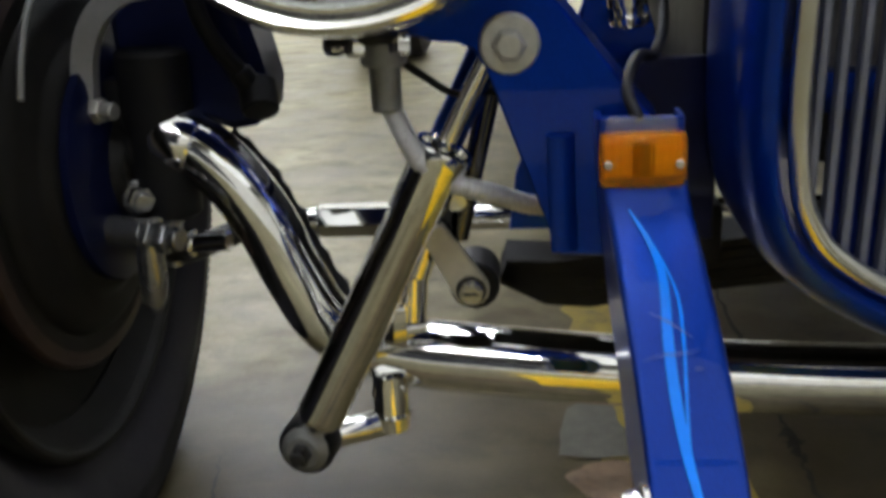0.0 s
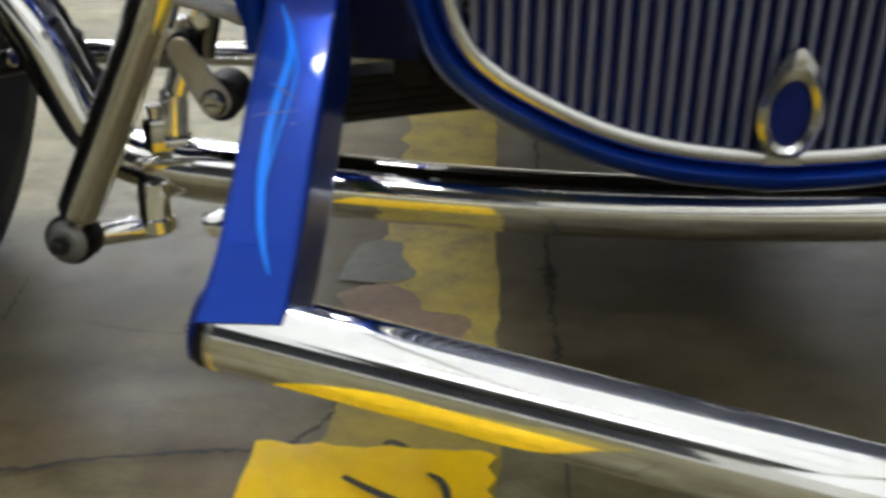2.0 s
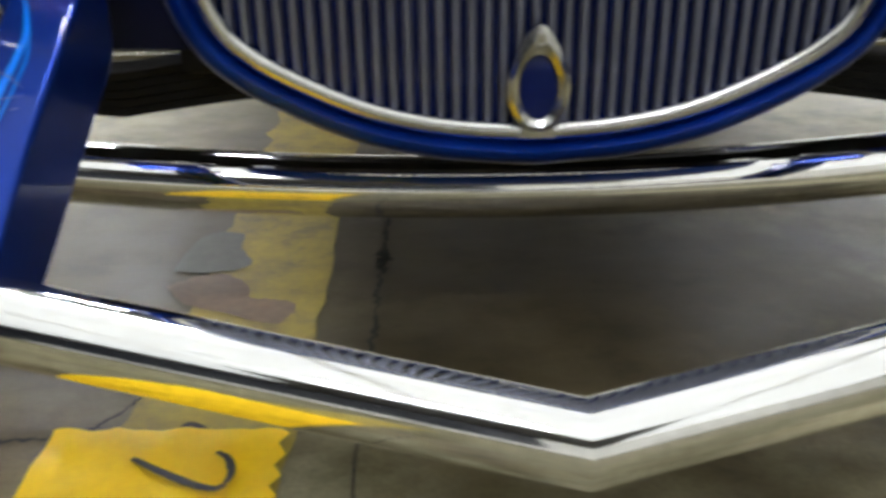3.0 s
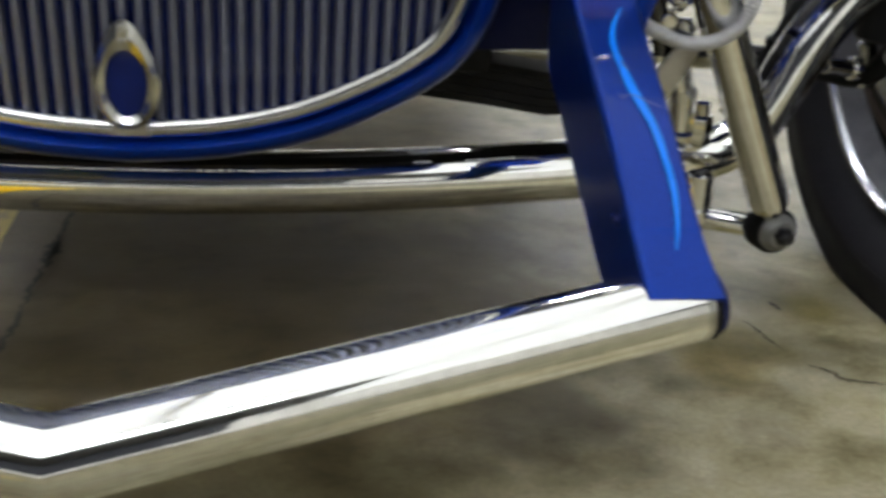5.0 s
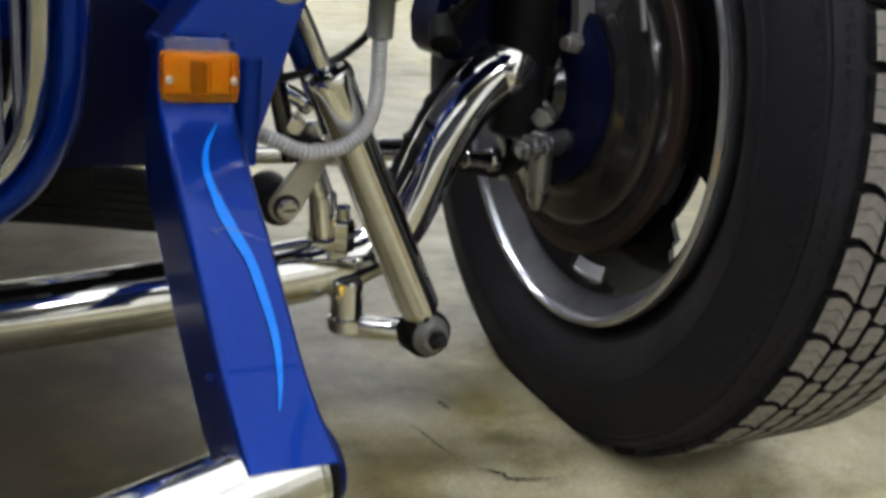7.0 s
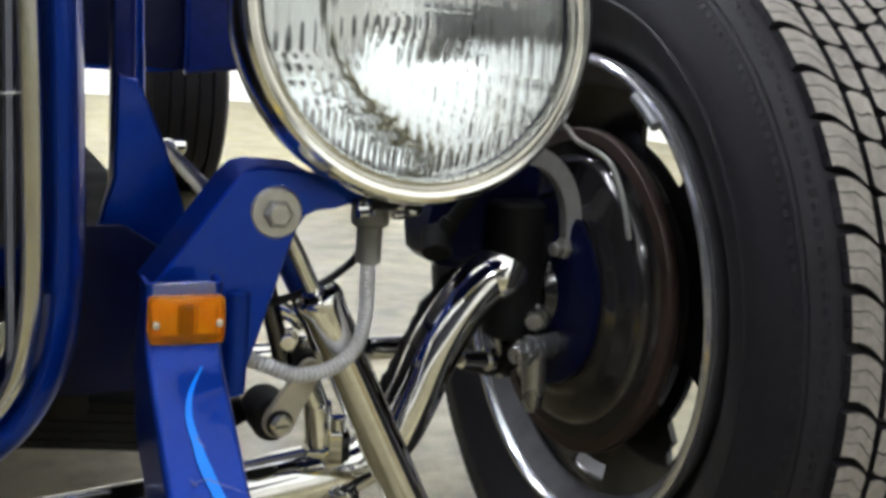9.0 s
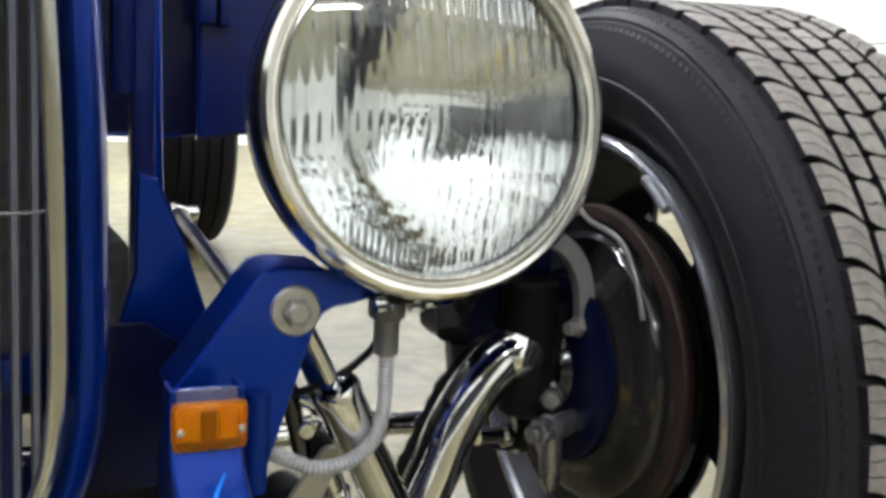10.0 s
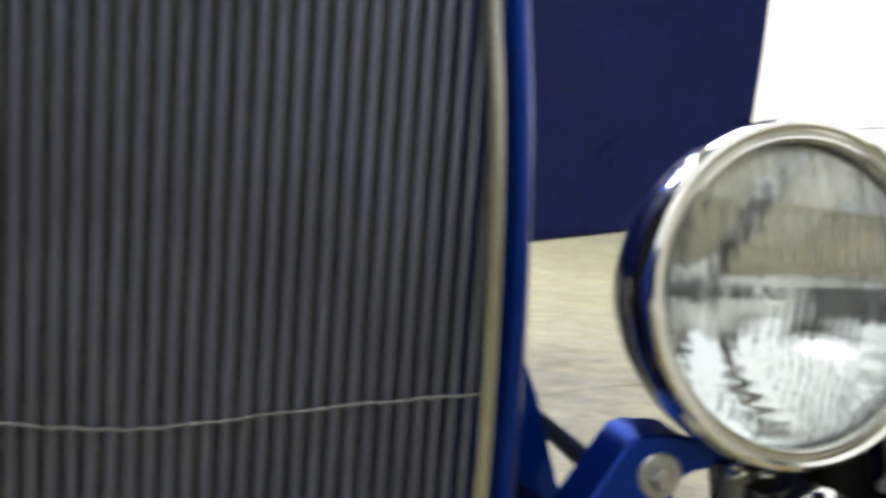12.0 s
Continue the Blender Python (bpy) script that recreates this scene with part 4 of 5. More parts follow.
# front axle: a dropped chrome tube
def axle_half():
    return [(x, 0.32, 0.117 + 0.157 * x * x) for x in (0.0, 0.10, 0.20, 0.30, 0.37)] + [
        (0.415, 0.32, 0.1445), (0.452, 0.32, 0.153), (0.476, 0.32, 0.171), (0.494, 0.32, 0.205), (0.510, 0.32, 0.243), (0.530, 0.32, 0.275), (0.552, 0.32, 0.2965), (0.576, 0.32, 0.308)]


ax = spline([(-x, y, z) for x, y, z in reversed(axle_half()[1:])] + axle_half(), 8)
axle = empty("front_axle", (0, 0, 0), car)
part("beam", tube(ax, [0.0250 if abs(p.x) < 0.40 else 0.0250 - 0.0035 * min(1, (abs(p.x) - 0.40) / 0.05) for p in ax], 40), CHROME, axle, "chrome dropped tube axle")
for s in (1, -1):
    part("axle_end", revolve([(0, 0), (0.0210, 0), (0.0222, 0.002), (0.0224, 0.010), (0.0222, 0.022), (0.0205, 0.027), (0.014, 0.030), (0, 0.030)], (0.552, 0.3185, 0.2975), (0.9, -0.05, 0.42), 32), CHROME, axle, "chrome axle end boss", s=s)

# transverse leaf spring
ls = empty("leaf_spring", (0, 0, 0), car)
for k in range(5):
    L = 0.352 - 0.001 * k
    pts = [(L * (i / 12 - 1), 0.0, 0.0) for i in range(25)]
    pts = [(x, 0.320, 0.2115 - 0.27 * x * x + 0.7 * max(0, abs(x) - 0.312) + 0.0068 * k * min(1, max(0.35, (0.375 - abs(x)) / 0.06))) for x, _, _ in pts]
    vs, fs = [], []
    for x, y, z in pts:
        vs += [(x, y - 0.022, z - 0.003), (x, y + 0.022, z - 0.003), (x, y + 0.022, z + 0.003), (x, y - 0.022, z + 0.003)]
    for i in range(24):
        fs += [(4 * i + a, 4 * i + (a + 1) % 4, 4 * i + 4 + (a + 1) % 4, 4 * i + 4 + a) for a in range(4)]
    fs += [(0, 1, 2, 3), (96, 97, 98, 99)]
    part("leaf", (vs, fs), BLACK, ls, "black spring leaf", smooth=False)


def shock(s):
    sh = empty("shock_absorber", (0, 0, 0), car)
    a, c = Vector((0.4735, 0.250, 0.1245)), Vector((0.380, 0.236, 0.309))
    n = (c - a).length
    part("body", revolve([(0, 0), (0.009, 0.0), (0.0115, 0.004), (0.0150, 0.010), (0.0155, 0.014), (0.0155, n - 0.045), (0.0165, n - 0.043), (0.0165, n - 0.010), (0.0172, n - 0.006), (0.0174, n), (0.0165, n + 0.002), (0.0148, n + 0.001), (0.0140, n - 0.003), (0.006, n - 0.003), (0, n - 0.003)], a, c - a, 36), CHROME, sh, "chrome shock absorber body", s=s)
    d = (c - a).normalized()
    part("collar", cyl(c - d * 0.003, c + d * 0.006, 0.0085, 24), CHROME, sh, s=s)
    part("rod", tube([c, c + d * 0.03, Vector((0.352, 0.233, 0.362)), Vector((0.343, 0.232, 0.380))], 0.0055, 16), CHROME, sh, "chrome shock rod", s=s)
    e = Vector((0.480, 0.260, 0.1085))
    part("eye", revolve([(0.0095, -0.011), (0.0175, -0.011), (0.0192, -0.008), (0.0192, 0.008), (0.0175, 0.011), (0.0095, 0.011)], e, (0.12, -1, 0.05), 32, True), BLACK, sh, "black rubber eye", s=s)
    fw = Vector((0.12, -1, 0.05)).normalized()
    part("eye_washer", revolve([(0, 0), (0.0158, 0), (0.0160, 0.0015), (0.0145, 0.003), (0.0105, 0.0075), (0, 0.0075)], e + fw * 0.010, fw, 32), FITTING, sh, "dull grey cupped washer", s=s)
    part("eye_bolt", join(hexnut(e + fw * 0.017, e + fw * 0.025, 0.0072), cyl(e + fw * 0.024, e + fw * 0.0285, 0.0045, 16)), IRON, sh, "dark steel bolt", s=s)
    part("stud", tube([(0.424, 0.298, 0.104), (0.430, 0.295, 0.104), (0.450, 0.285, 0.104), (0.474, 0.273, 0.104), (0.480, 0.270, 0.104)], [0.008, 0.0115, 0.0115, 0.0115, 0.008], 24, flat=(0.75, 0.85)), CHROME, sh, "chrome lower shock arm", s=s)
    part("lower_bracket", join(cyl((0.430, 0.300, 0.139), (0.430, 0.296, 0.110), 0.0125, 24), cyl((0.430, 0.2965, 0.112), (0.430, 0.296, 0.099), 0.0145, 24), cyl((0.430, 0.318, 0.128), (0.430, 0.290, 0.126), 0.012, 20)), CHROME, sh, "chrome axle bracket", s=s)
    part("strut_rod", tube([(0.350, 0.292, 0.350), (0.378, 0.292, 0.238)], 0.0068, 16), POLISHED, sh, "dark polished strut rod", s=s)
    part("upper_mount", tube([(0.392, 0.268, 0.286), (0.372, 0.266, 0.325), (0.352, 0.263, 0.366), (0.345, 0.262, 0.383)], 0.0105, 20), BLUE, sh, "blue painted tube", s=s)


def shackle(s):
    sk = empty("spring_shackle", (0, 0, 0), car)
    a, c = (0.370, 0.210), (0.392, 0.247)
    d = Vector((c[0] - a[0], c[1] - a[1])).normalized()
    p = Vector((-d.y, d.x))
    out = []
    for k in range(13):
        t = math.pi * k / 12
        q = Vector(a) - d * 0.0115 * math.sin(t) + p * 0.0115 * math.cos(t)
        out.append((q.x, q.y))
    for k in range(13):
        t = math.pi * k / 12
        q = Vector(c) + d * 0.0085 * math.sin(t) - p * 0.0085 * math.cos(t)
        out.append((q.x, q.y))
    part("link", plate(out, lambda x, z, dd: (x, 0.275 + dd, z - 0.002), 0.006, 0.001), LINKZ, sk, "cream zinc shackle plate", s=s)
    part("link_washer", cyl((0.370, 0.275, 0.208), (0.370, 0.2735, 0.208), 0.0098, 28), IRON, sk, "dark steel washer", s=s)
    part("link_bolt", join(cyl((0.370, 0.2738, 0.208), (0.370, 0.2685, 0.208), 0.0080, 24), cyl((0.370, 0.269, 0.208), (0.370, 0.2672, 0.208), 0.0062, 20)), NICKEL, sk, "bright round bolt head", s=s)
    part("slot", box(0.3655, 0.3745, 0.2668, 0.2674, 0.2072, 0.2088), BLACK, sk, "dark screwdriver slot", smooth=False, s=s)
    part("bush", join(cyl((0.368, 0.281, 0.208), (0.368, 0.318, 0.208), 0.0160, 28), cyl((0.392, 0.281, 0.245), (0.392, 0.312, 0.247), 0.011, 24)), BLACK, sk, "black rubber bush", s=s)
    part("perch", join(cyl((0.418, 0.318, 0.150), (0.412, 0.318, 0.205), 0.011, 20), hexnut((0.418, 0.318, 0.158), (0.417, 0.318, 0.172), 0.0155), cyl((0.412, 0.318, 0.200), (0.394, 0.318, 0.245), 0.010, 20)), CHROME, sk, "chrome spring perch", s=s)
    part("castle_nut", join(hexnut((0.378, 0.300, 0.264), (0.377, 0.288, 0.264), 0.0095), cyl((0.377, 0.289, 0.264), (0.3765, 0.283, 0.264), 0.006, 16)), CHROME, sk, "chrome castle nut", s=s)
    part("lock_nut", hexnut((0.394, 0.300, 0.258), (0.394, 0.290, 0.258), 0.0085), CHROME, sk, "chrome nut", s=s)
    part("cross_bolt", join(cyl((0.371, 0.30, 0.287), (0.394, 0.30, 0.275), 0.0065, 16), hexnut((0.387, 0.30, 0.279), (0.393, 0.30, 0.2755), 0.0090)), CHROME, sk, "chrome cross bolt", s=s)
    part("perch_bolt", join(hexnut((0.424, 0.300, 0.164), (0.4235, 0.300, 0.189), 0.0095), cyl((0.4235, 0.300, 0.187), (0.423, 0.300, 0.199), 0.0060, 14)), CHROME, sk, "chrome perch bolt", s=s)


# wheels
WC = Vector((0.66, 0.3235, 0.2855))
STEER = Matrix.Rotation(radians(-2.1), 3, 'Z') @ Matrix.Rotation(radians(-2.0), 3, 'Y')


def tyre_geo(cx, cy, cz, r, x_in, x_out, rim_r):
    """The carcass; x_in, x_out: the planes of the two sidewalls."""
    w = x_out - x_in
    prof = [(rim_r - 0.004, x_in + 0.040), (rim_r + 0.001, x_in + 0.034), (rim_r + 0.010, x_in + 0.027), (rim_r + 0.022, x_in + 0.014), (rim_r + 0.040, x_in + 0.003), (rim_r + 0.052, x_in), (rim_r + 0.0535, x_in + 0.0012), (rim_r + 0.056, x_in + 0.0005), (rim_r + 0.070, x_in + 0.003),
            (r - 0.020, x_in + 0.008), (r - 0.0185, x_in + 0.0098), (r - 0.016, x_in + 0.0092), (r - 0.0105, x_in + 0.0155), (r - 0.0075, x_in + 0.0235)]
    half = prof + [(r - 0.007, x_in + w * 0.3), (r - 0.0065, x_in + w * 0.5)]
    full = half + [(q, x_in + x_out - x) for q, x in reversed(half[:-1])]
    return revolve([(q, x - cx) for q, x in full], (cx, cy, cz), (1, 0, 0), 96)


def tread_geo(cx, cy, cz, r, x_in, x_out, n=56):
    """Shoulder lugs with curved cross grooves and rows of six-sided blocks, each cut by fine sipes."""
    vs, fs = [], []
    w = x_out - x_in
    pitch = 2 * math.pi / n
    rows = [(0.0255, 0.0485, 0.40, True), (0.0535, 0.0690, 0.85, False), (0.0740, 0.0910, 0.35, False)]
    rows += [(w - q, w - p, 0.6 - o, e) for p, q, o, e in rows]
    nx = 6
    rnd = random.Random(12)
    for p, q, off, lug in rows:
        side = 1 if p < w / 2 else -1
        cuts = [(0.0, 0.31), (0.335, 0.655), (0.68, 1.0)] if lug else [(0.0, 0.48), (0.52, 1.0)]
        for k in range(n):
            size = 1 + rnd.uniform(-0.03, 0.03)
            for lo, hi in cuts:
                base = len(vs)
                for i in range(nx + 1):
                    t = i / nx
                    u = t if side > 0 else 1 - t
                    x = x_in + p + (q - p) * t
                    if lug:
                        mid, high = 0.42 * u * u - 0.10 * u, 0.79 + 0.11 * u
                        wave = 0.03 * math.sin(u * 9.0)
                    else:
                        mid, high = 0.14 * (u - 0.5), 0.935 - 0.15 * abs(2 * u - 1) ** 2.0
                        wave = 0.05 * math.sin(u * 6.28)
                    high *= size
                    dist = min(x - x_in, x_out - x)
                    rt = r - 0.0137 * max(0, (0.034 - dist) / 0.034) ** 2
                    for f in (lo, hi):
                        sway = wave if 0.05 < f < 0.95 else 0
                        a = pitch * (k + off + mid + (f - 0.5) * high + sway)
                        for rr in (rt - 0.012, rt):
                            vs.append((x, cy - rr * math.sin(a), cz + rr * math.cos(a)))
                for i in range(nx):
                    b0, b1 = base + 4 * i, base + 4 * i + 4
                    fs += [(b0 + 1, b0 + 3, b1 + 3, b1 + 1), (b0, b0 + 1, b1 + 1, b1), (b0 + 3, b0 + 2, b1 + 2, b1 + 3)]
                e = base + 4 * nx
                fs += [(base, base + 2, base + 3, base + 1), (e, e + 1, e + 3, e + 2)]
    return vs, fs


WINDOWS = [(121, 31, (3, 4)), (207, 29, (3, 4)), (267, 20, (4,)), (297, 15, (4,)), (350, 26, (3, 4)), (50, 24, (3, 4))]      # middle, width, rings


def disc_geo(windows):
    """The wheel's dished disc with its windows cut through."""
    N = 180
    vs, fs = [], []
    radii = [0.03, 0.075, 0.120, 0.134, 0.153, 0.1665, 0.170, 0.1795]
    xs = [0.668, 0.668, 0.668, 0.667, 0.663, 0.658, 0.657, 0.653]
    hole = set()
    for k in range(N):
        a = 360 * (k + 0.5) / N
        for c, w, rings in windows:
            for j in rings:
                if abs((a - c + 180) % 360 - 180) < w / 2 * (0.82 if j == 3 else 1.0):
                    hole.add((j, k))
    m = len(radii)
    for lay in (0, 1):
        for r, x in zip(radii, xs):
            for k in range(N):
                a = 2 * math.pi * k / N
                vs.append((x + 0.005 * lay, WC.y + r * math.cos(a), WC.z + r * math.sin(a)))
    for lay in (0, 1):
        for j in range(m - 1):
            for k in range(N):
                if (j, k) in hole:
                    continue
                a = (lay * m + j) * N
                fs.append((a + k, a + (k + 1) % N, a + N + (k + 1) % N, a + N + k))
    for j, k in sorted(hole):
        k1 = (k + 1) % N
        for jj in (j, j + 1):
            if (j - 1 if jj == j else j + 1, k) not in hole:
                fs.append((jj * N + k, jj * N + k1, (m + jj) * N + k1, (m + jj) * N + k))
        if (j, (k - 1) % N) not in hole:
            fs.append((j * N + k, (j + 1) * N + k, (m + j + 1) * N + k, (m + j) * N + k))
        if (j, k1) not in hole:
            fs.append((j * N + k1, (j + 1) * N + k1, (m + j + 1) * N + k1, (m + j) * N + k1))
    return vs, fs


def set_wheel(geo):
    """The wheel's small toe and camber, and the tyre pressed flat on the floor."""
    turned = [WC + STEER @ (Vector(p) - WC) for p in geo[0]]
    return [(p.x, p.y, max(p.z, 0.0015)) for p in turned], geo[1]


def front_wheel(s):
    wh = empty("front_wheel", (0, 0, 0), car)
    x_in, x_out = 0.616, 0.804
    part("tyre", set_wheel(tyre_geo(WC.x, WC.y, WC.z, 0.307, x_in, x_out, 0.192)), RUBBER, wh, "wide black rubber tyre", s=s)
    tread = part("tread", set_wheel(tread_geo(WC.x, WC.y, WC.z, 0.307, x_in, x_out)), TREAD, wh, "dusty blocky tyre tread", smooth=False, s=s)
    tread.data.materials.append(RUBBER)
    hub = WC if s > 0 else Vector((-WC.x, WC.y, WC.z))
    for f in tread.data.polygons:
        out = Vector((0, f.center.y - hub.y, f.center.z - hub.z)).normalized()
        f.material_index = 0 if f.normal.dot(out) > 0.6 else 1
    vs, fs = [], []
    for k in range(216):
        a0, a1 = 2 * math.pi * k / 216, 2 * math.pi * (k + 0.55) / 216
        b0 = len(vs)
        for rr, x in ((0.281, x_in + 0.0068), (0.2975, x_in + 0.0165)):
            for a in (a0, a1):
                for d in (0.004, -0.0012):
                    vs.append((x + d, WC.y + rr * math.cos(a), WC.z + rr * math.sin(a)))
        fs += [(b0 + 1, b0 + 3, b0 + 7, b0 + 5), (b0, b0 + 1, b0 + 5, b0 + 4), (b0 + 2, b0 + 3, b0 + 7, b0 + 6), (b0, b0 + 1, b0 + 3, b0 + 2), (b0 + 4, b0 + 5, b0 + 7, b0 + 6)]
    part("shoulder_ribs", set_wheel((vs, fs)), RUBBER, wh, "fine moulded ribs on the tyre shoulder", smooth=False, s=s)
    c = (0, WC.y, WC.z)
    # left side takes a shade-darkened copy for rim, lip and disc
    part("rim", set_wheel(revolve([(0.190, 0.634), (0.1915, 0.630), (0.1950, 0.6275), (0.1980, 0.629), (0.1990, 0.633), (0.196, 0.642), (0.190, 0.652), (0.186, 0.662), (0.184, 0.70), (0.186, 0.745), (0.198, 0.76), (0.203, 0.764),
                         (0.199, 0.768), (0.192, 0.752), (0.181, 0.742), (0.178, 0.70), (0.1765, 0.660), (0.1745, 0.6515), (0.1785, 0.647), (0.184, 0.641), (0.188, 0.637), (0.190, 0.634)], c, (1, 0, 0), 96)), RIMGREY if s > 0 else SHADEBLACK, wh, "dull grey wheel rim" if s > 0 else "wheel rim in a shade-darkened black", s=s)
    part("rim_lip", set_wheel(revolve([(0.1885, 0.634), (0.1900, 0.6285), (0.1925, 0.6260), (0.1955, 0.6258), (0.1980, 0.6275), (0.1990, 0.631), (0.1960, 0.6325), (0.1925, 0.6320)], c, (1, 0, 0), 96, True)), LIPSILVER if s > 0 else SHADEBLACK, wh, "dull silver rim lip" if s > 0 else "rim lip in a shade-darkened black", s=s)
    part("disc", set_wheel(disc_geo(WINDOWS if s > 0 else WINDOWS[:1])), GLOSSBLACK if s > 0 else SHADEBLACK, wh, "dark wheel disc with windows", s=s)
    a = radians(124)
    part("balance_weight", set_wheel(tube([(0.624, WC.y + 0.1920 * math.cos(a + d), WC.z + 0.1920 * math.sin(a + d)) for d in [i * 0.02 - 0.09 for i in range(10)]], 0.0045, 10)), LEAD, wh, "grey clip-on balance weight", s=s)
    return wh


def brake(s):
    bk = empty("front_brake", (0, 0, 0), car)
    c = (0, WC.y, WC.z)
    # left disc and hub darkened in colour for the shade there
    part("brake_disc", revolve([(0.05, 0.632), (0.129, 0.632), (0.129, 0.640), (0.125, 0.641), (0.125, 0.648), (0.129, 0.649), (0.129, 0.656), (0.05, 0.656)], c, (1, 0, 0), 72, True), DRUM if s > 0 else SHADEBLACK, bk, "dark iron brake disc", s=s)
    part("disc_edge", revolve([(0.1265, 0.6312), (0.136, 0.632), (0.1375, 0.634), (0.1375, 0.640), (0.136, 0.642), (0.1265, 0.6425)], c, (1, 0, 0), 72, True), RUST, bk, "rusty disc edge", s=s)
    part("hub", revolve([(0, 0.592), (0.030, 0.592), (0.034, 0.598), (0.036, 0.612), (0.080, 0.6130), (0.084, 0.6145), (0.087, 0.6185), (0.091, 0.6205), (0.106, 0.6225), (0.112, 0.6260), (0.115, 0.6310), (0.115, 0.634), (0, 0.634)], c, (1, 0, 0), 64), DRUM if s > 0 else SHADEBLACK, bk, s=s)
    part("backing_plate", revolve([(0.03, 0.600), (0.072, 0.604), (0.078, 0.607), (0.078, 0.612), (0.03, 0.6125)], c, (1, 0, 0), 56, True), NAVY, bk, "navy backing plate", s=s)
    part("shield_edge", tube(spline([(0.615, 0.345, 0.431), (0.615, 0.325, 0.424), (0.615, 0.304, 0.413), (0.615, 0.258, 0.402), (0.615, 0.234, 0.375), (0.615, 0.222, 0.348)], 8), 0.0022, 10), FITTING, bk, "grey shield edge", s=s)
    part("upright", join(cyl((0.577, 0.320, 0.250), (0.574, 0.320, 0.362), 0.0235, 28), cyl((0.583, 0.322, 0.30), (0.62, 0.326, 0.298), 0.024, 24), box(0.586, 0.612, 0.306, 0.345, 0.285, 0.345, 0.006)), BLACK, bk, "black steering upright", s=s)
    cal = [(0.512, 0.465), (0.515, 0.385), (0.507, 0.355), (0.503, 0.333), (0.506, 0.314), (0.514, 0.306), (0.530, 0.304), (0.558, 0.313), (0.576, 0.330), (0.604, 0.350), (0.606, 0.465)]
    part("caliper", plate(cal, lambda x, z, d: (x, 0.332 + d, z), 0.06, 0.007), NAVY, bk, "dark navy brake caliper", s=s)
    part("hose_fitting", join(cyl((0.510, 0.336, 0.335), (0.506, 0.322, 0.318), 0.0125, 20), cyl((0.508, 0.330, 0.326), (0.5185, 0.326, 0.345), 0.008, 16)), BLACK, bk, "black rubber hose fitting", s=s)
    part("bleed_hose", tube(spline([(0.5185, 0.325, 0.345), (0.532, 0.318, 0.368), (0.540, 0.316, 0.395), (0.541, 0.325, 0.44), (0.53, 0.36, 0.49)], 8), 0.006, 14), BLACK, bk, "black brake hose", s=s)
    sp = spline([(0.562, 0.287, 0.402), (0.578, 0.287, 0.398), (0.594, 0.287, 0.384), (0.604, 0.287, 0.362), (0.609, 0.287, 0.323)], 8)
    vs, fs = [], []
    for i, p in enumerate(sp):
        t = (sp[min(i + 1, len(sp) - 1)] - sp[max(0, i - 1)]).normalized()
        nrm = Vector((t.z, 0, -t.x))
        for a, d in ((-0.007, -0.003), (0.007, -0.003), (0.007, 0.008), (-0.007, 0.008)):
            vs.append(p + nrm * a + Vector((0, d, 0)))
    for i in range(len(sp) - 1):
        fs += [(4 * i + k, 4 * i + (k + 1) % 4, 4 * i + 4 + (k + 1) % 4, 4 * i + 4 + k) for k in range(4)]
    fs += [(0, 1, 2, 3), tuple(4 * (len(sp) - 1) + k for k in range(4))]
    part("caliper_bracket", (vs, fs), ALU, bk, "grey aluminium caliper bracket", s=s)
    part("bracket_bolt", join(hexnut((0.605, 0.288, 0.329), (0.595, 0.284, 0.329), 0.0085), cyl((0.598, 0.285, 0.329), (0.587, 0.281, 0.329), 0.0055, 14)), ZINC, bk, s=s)
    part("spindle_nut", join(cyl((0.594, 0.312, 0.268), (0.586, 0.299, 0.268), 0.0125, 20), hexnut((0.588, 0.302, 0.268), (0.582, 0.291, 0.268), 0.0100), cyl((0.582, 0.292, 0.268), (0.579, 0.286, 0.268), 0.006, 14)), DULLSTEEL, bk, "dull steel spindle nut", s=s)
    part("steering_arm", join(cyl((0.551, 0.266, 0.2495), (0.606, 0.284, 0.252), 0.0075, 20), hexnut((0.558, 0.2685, 0.2498), (0.566, 0.271, 0.250), 0.0110), hexnut((0.568, 0.2715, 0.250), (0.575, 0.274, 0.2505), 0.0125), cyl((0.575, 0.274, 0.2505), (0.606, 0.284, 0.252), 0.0100, 24)), DULLSTEEL, bk, "dull steel steering arm bolt", s=s)
    part("arm_stud", tube([(0.574, 0.272, 0.246), (0.575, 0.273, 0.225), (0.577, 0.275, 0.206), (0.578, 0.276, 0.199)], [0.0085, 0.0092, 0.0080, 0.005], 18), DULLSTEEL, bk, "dull steel stud", s=s)
    part("drag_arm", tube(spline([(0.606, 0.33, 0.262), (0.592, 0.35, 0.215), (0.572, 0.40, 0.205), (0.54, 0.44, 0.212)], 6), 0.0095, 16), BLACK, bk, s=s)
    part("drag_link_end", join(cyl((0.545, 0.345, 0.222), (0.574, 0.350, 0.219), 0.0075, 18), cyl((0.572, 0.350, 0.219), (0.580, 0.351, 0.219), 0.0105, 18)), CHROME, bk, "chrome drag link end", s=s)
    part("clevis", tube(spline([(0.580, 0.352, 0.243), (0.586, 0.352, 0.236), (0.590, 0.352, 0.219), (0.592, 0.352, 0.202)], 6), 0.0075, 14, flat=(0.55, 1.0)), DULLSTEEL, bk, "dull steel clevis plate", s=s)
    bl = spline([(0.462, 0.340, 0.178), (0.478, 0.342, 0.205), (0.494, 0.342, 0.240), (0.512, 0.342, 0.274), (0.535, 0.342, 0.300)], 6)
    part("brake_line", tube(bl, [0.0052 + 0.0022 * (i % 5 == 2) + 0.0012 * (i % 3 == 0) for i in range(len(bl))], 10), BLACK, bk, "lumpy black brake line", s=s)


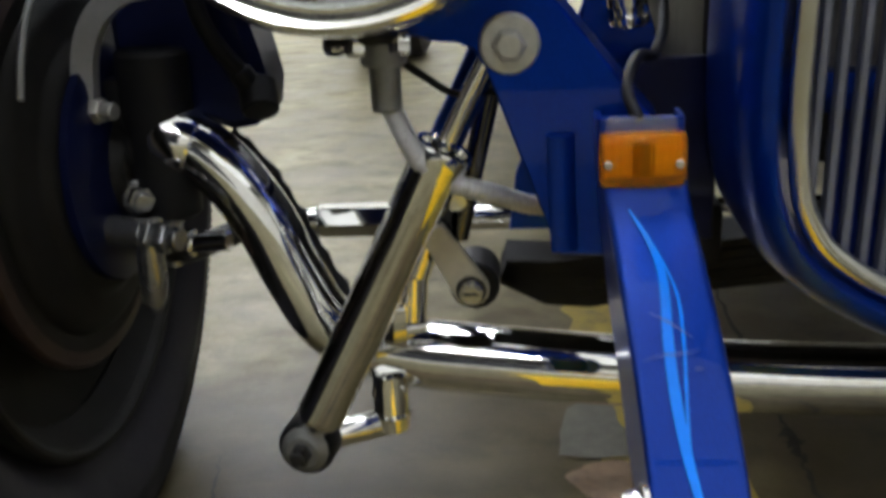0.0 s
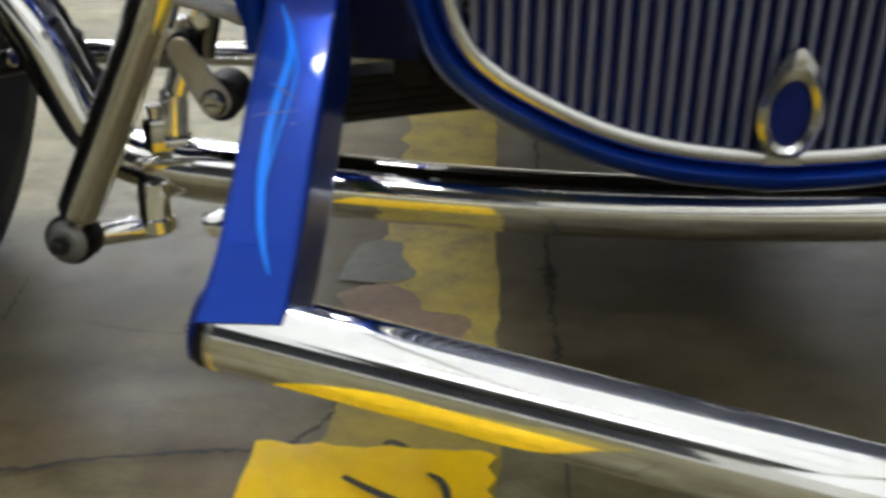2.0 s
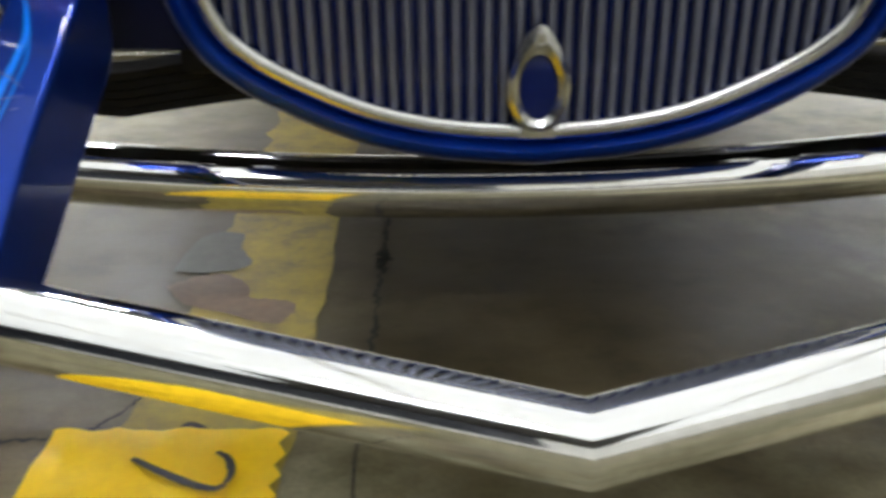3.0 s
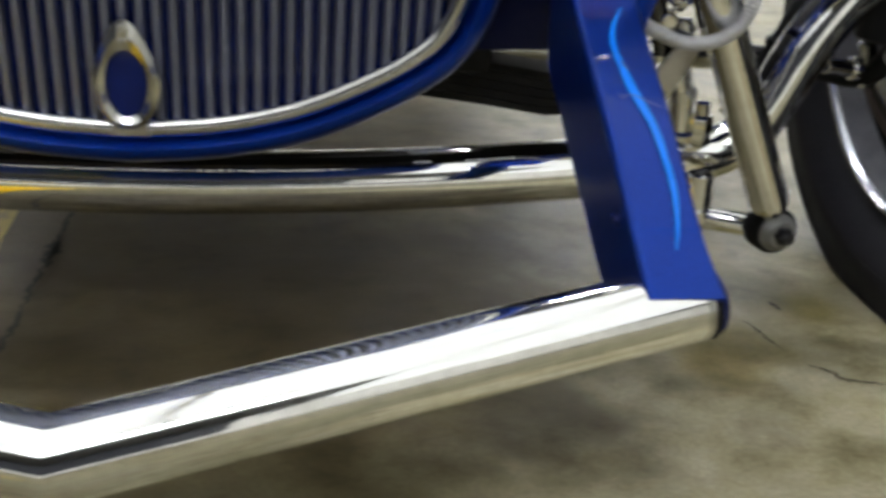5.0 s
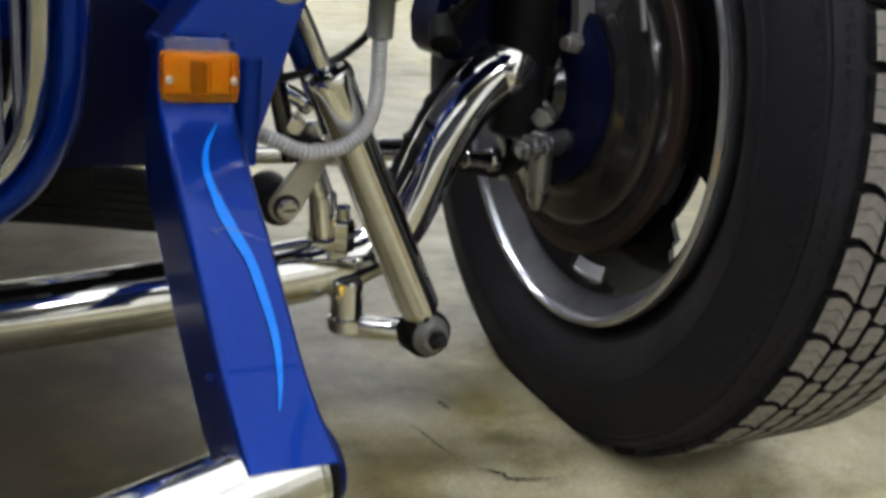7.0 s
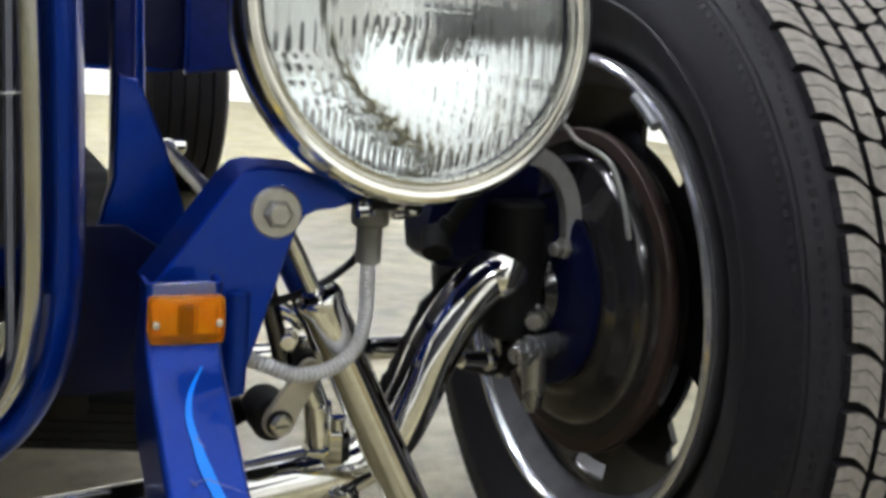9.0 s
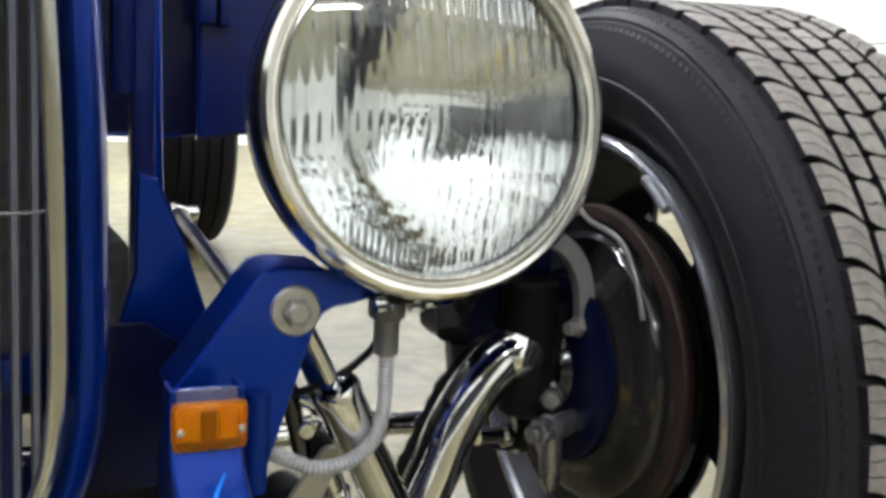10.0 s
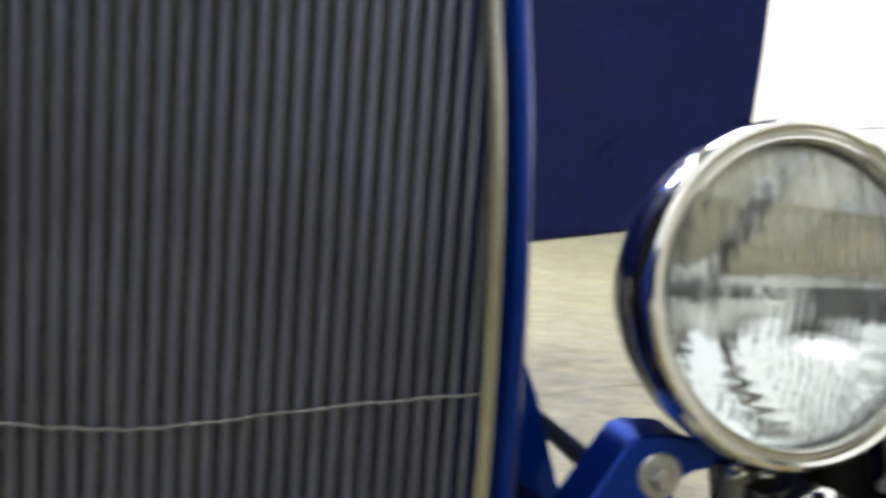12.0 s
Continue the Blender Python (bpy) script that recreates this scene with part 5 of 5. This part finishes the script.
for s in (1, -1):
    bumper_end(s)
    bracket(s)
    turn_signal(s)
    headlight(s)
    shock(s)
    shackle(s)
    front_wheel(s)
    brake(s)

# tie rod behind the axle
part("tie_rod", join(tube([(-0.54, 0.44, 0.206), (0.54, 0.44, 0.206)], 0.0105, 24), cyl((-0.50, 0.44, 0.206), (-0.44, 0.44, 0.206), 0.0135, 6), cyl((0.44, 0.44, 0.206), (0.50, 0.44, 0.206), 0.0135, 6)), CHROME, car, "chrome tie rod")


def chassis(s):
    fr = empty("frame_side", (0, 0, 0), car)
    pl = [(0.247, 0.24), (0.2475, 0.335), (0.2535, 0.360), (0.2590, 0.378), (0.2610, 0.445), (0.274, 0.442), (0.2919, 0.400), (0.3110, 0.338), (0.340, 0.278), (0.345, 0.24)]
    part("radiator_bracket", plate(pl, lambda x, z, d: (x, 0.298 + d, z), 0.014, 0.002), BLUE, fr, "blue radiator bracket plate", s=s)
    part("support_post", join(box(0.2590, 0.2730, 0.305, 0.330, 0.30, 0.86, 0.003), box(0.2450, 0.2600, 0.305, 0.325, 0.494, 0.86, 0.005)), DARKBLUE, fr, "dark blue support post", s=s)
    part("support_rod", tube([(0.278, 0.33, 0.425), (0.277, 0.335, 0.48), (0.278, 0.36, 0.70)], 0.005, 14), BLUE, fr, s=s)
    part("rail", join(box(0.262, 0.335, 0.336, 1.6, 0.240, 0.300, 0.008)), BLACK, fr, "black frame rail", s=s)
    part("apron", plate([(0.222, 0.241), (0.222, 0.352), (0.262, 0.352), (0.312, 0.320), (0.312, 0.262), (0.296, 0.243)], lambda x, z, d: (x, 0.268 + d, z), 0.004, 0.001), NAVY, fr, "dark navy splash apron", s=s)
    part("frame_horn", box(0.214, 0.243, 0.272, 0.345, 0.222, 0.262, 0.008), BLACK, fr, s=s)
    part("radius_rod", tube([(0.336, 0.27, 0.349), (0.418, 1.055, 0.3245)], 0.0085, 18), NAVY, fr, "dark navy radius rod", s=s)
    part("rod_end", join(cyl((0.4155, 1.03, 0.325), (0.421, 1.08, 0.324), 0.014, 18), cyl((0.401, 1.062, 0.3245), (0.446, 1.068, 0.3245), 0.011, 14)), CHROME, fr, "chrome rod end", s=s)
    if s < 0:
        part("cable_clamp", revolve([(0, 0), (0.010, 0), (0.012, 0.002), (0.012, 0.006), (0.009, 0.007), (0.009, 0.011), (0.012, 0.012), (0.012, 0.018), (0.009, 0.019), (0.009, 0.023), (0.012, 0.024), (0.012, 0.032), (0, 0.034)], (0.272, 0.282, 0.368), (0.1, 0, 1), 20), CHROME, fr, "ribbed chrome cable clamp", s=s)
    return fr


chassis(1)
chassis(-1)

# body behind: cowl, open door, rear wheel
body = empty("body", (0, 0, 0), car)
vs, fs, M = [], [], 40
CAB = [(1.235, 0.51, 0.99), (1.245, 0.52, 1.01), (1.45, 0.54, 1.04), (1.62, 0.55, 1.30), (1.9, 0.56, 1.36), (2.25, 0.56, 1.34), (2.5, 0.54, 1.16), (2.8, 0.49, 0.98), (3.0, 0.38, 0.84), (3.05, 0.30, 0.76)]
for y, w, top in CAB:
    zc, h = (top + 0.422) / 2, (top - 0.422) / 2
    for k in range(M):
        a = 2 * math.pi * k / M
        ca, sa = math.cos(a), math.sin(a)
        vs.append((w * math.copysign(abs(ca) ** 0.14, ca), y, zc + h * math.copysign(abs(sa) ** 0.14, sa)))
for i in range(len(CAB) - 1):
    fs += [(i * M + k, i * M + (k + 1) % M, (i + 1) * M + (k + 1) % M, (i + 1) * M + k) for k in range(M)]
fs += [tuple(range(M)), tuple((len(CAB) - 1) * M + k for k in range(M))]
part("cab", (vs, fs), BLUE, body, "blue painted cowl and cab")
# dark sheet added over the cab front in place of its shade
part("cab_front_shade", box(-0.505, 0.505, 1.230, 1.2325, 0.430, 0.975), NAVY, body, "dark navy sheet standing in for shade on the cab front", smooth=False)
# unseen hood and engine block, added to keep light off the floor below
part("unseen_hood", box(-0.225, 0.225, 0.26, 1.18, 0.80, 0.83, 0.012), BLUE, body, "unseen blue hood top, added to block light from above")
part("unseen_engine_block", join(box(-0.21, 0.21, 0.42, 1.12, 0.24, 0.72, 0.03), cyl((0, 0.36, 0.55), (0, 0.42, 0.55), 0.18, 32)), IRON, body, "unseen dark engine block behind the radiator, added to block light")
door = empty("door", (0, 0, 0), car)
dl = [(0.470, 0.4235)] + [(x, 0.4277 + 0.142 * (x - 0.5)) for x in (0.52, 0.62, 0.72, 0.82, 0.92, 0.97)] + [(1.0, 0.501), (1.022, 0.52), (1.031, 0.545), (1.040, 0.70), (1.0475, 0.80), (1.057, 1.0), (1.065, 1.2), (0.470, 1.2)]
# body blue darkened in the colour to stand for the door's shade
part("door_panel", plate(dl, lambda x, z, d: (x, 1.19 + d, z), 0.035, 0.006), DARKBLUE, door, "open door, body blue darkened for its shade")
part("hinge", join(box(0.462, 0.488, 1.155, 1.190, 0.600, 0.655, 0.004), box(0.494, 0.512, 1.155, 1.190, 0.598, 0.652, 0.004), cyl((0.478, 1.165, 0.66), (0.478, 1.165, 0.80), 0.006, 12)), DARKBLUE, door, "dark blue door hinge")


def rear_wheel(s):
    wh = empty("rear_wheel", (0, 0, 0), car)
    c = Vector((0.745, 2.95, 0.35))
    prof = [(0.20, -0.12), (0.27, -0.13), (0.32, -0.12), (0.345, -0.105), (0.35, -0.07)]
    for g in (-0.062, -0.02, 0.022, 0.064):
        prof += [(0.351, g - 0.004), (0.341, g - 0.002), (0.341, g + 0.004), (0.351, g + 0.006)]
    prof += [(0.35, 0.09), (0.345, 0.105), (0.32, 0.12), (0.27, 0.13), (0.20, 0.12)]
    part("tyre", revolve(prof, c, (1, 0, 0), 72), RUBBER, wh, "black rear tyre with straight grooves", s=s)
    part("rim", revolve([(0.205, -0.11), (0.19, -0.08), (0.18, 0.0), (0.06, 0.03), (0.0, 0.03)], c, (1, 0, 0), 48), IRON, wh, "dark rear rim", s=s)


rear_wheel(1)
rear_wheel(-1)
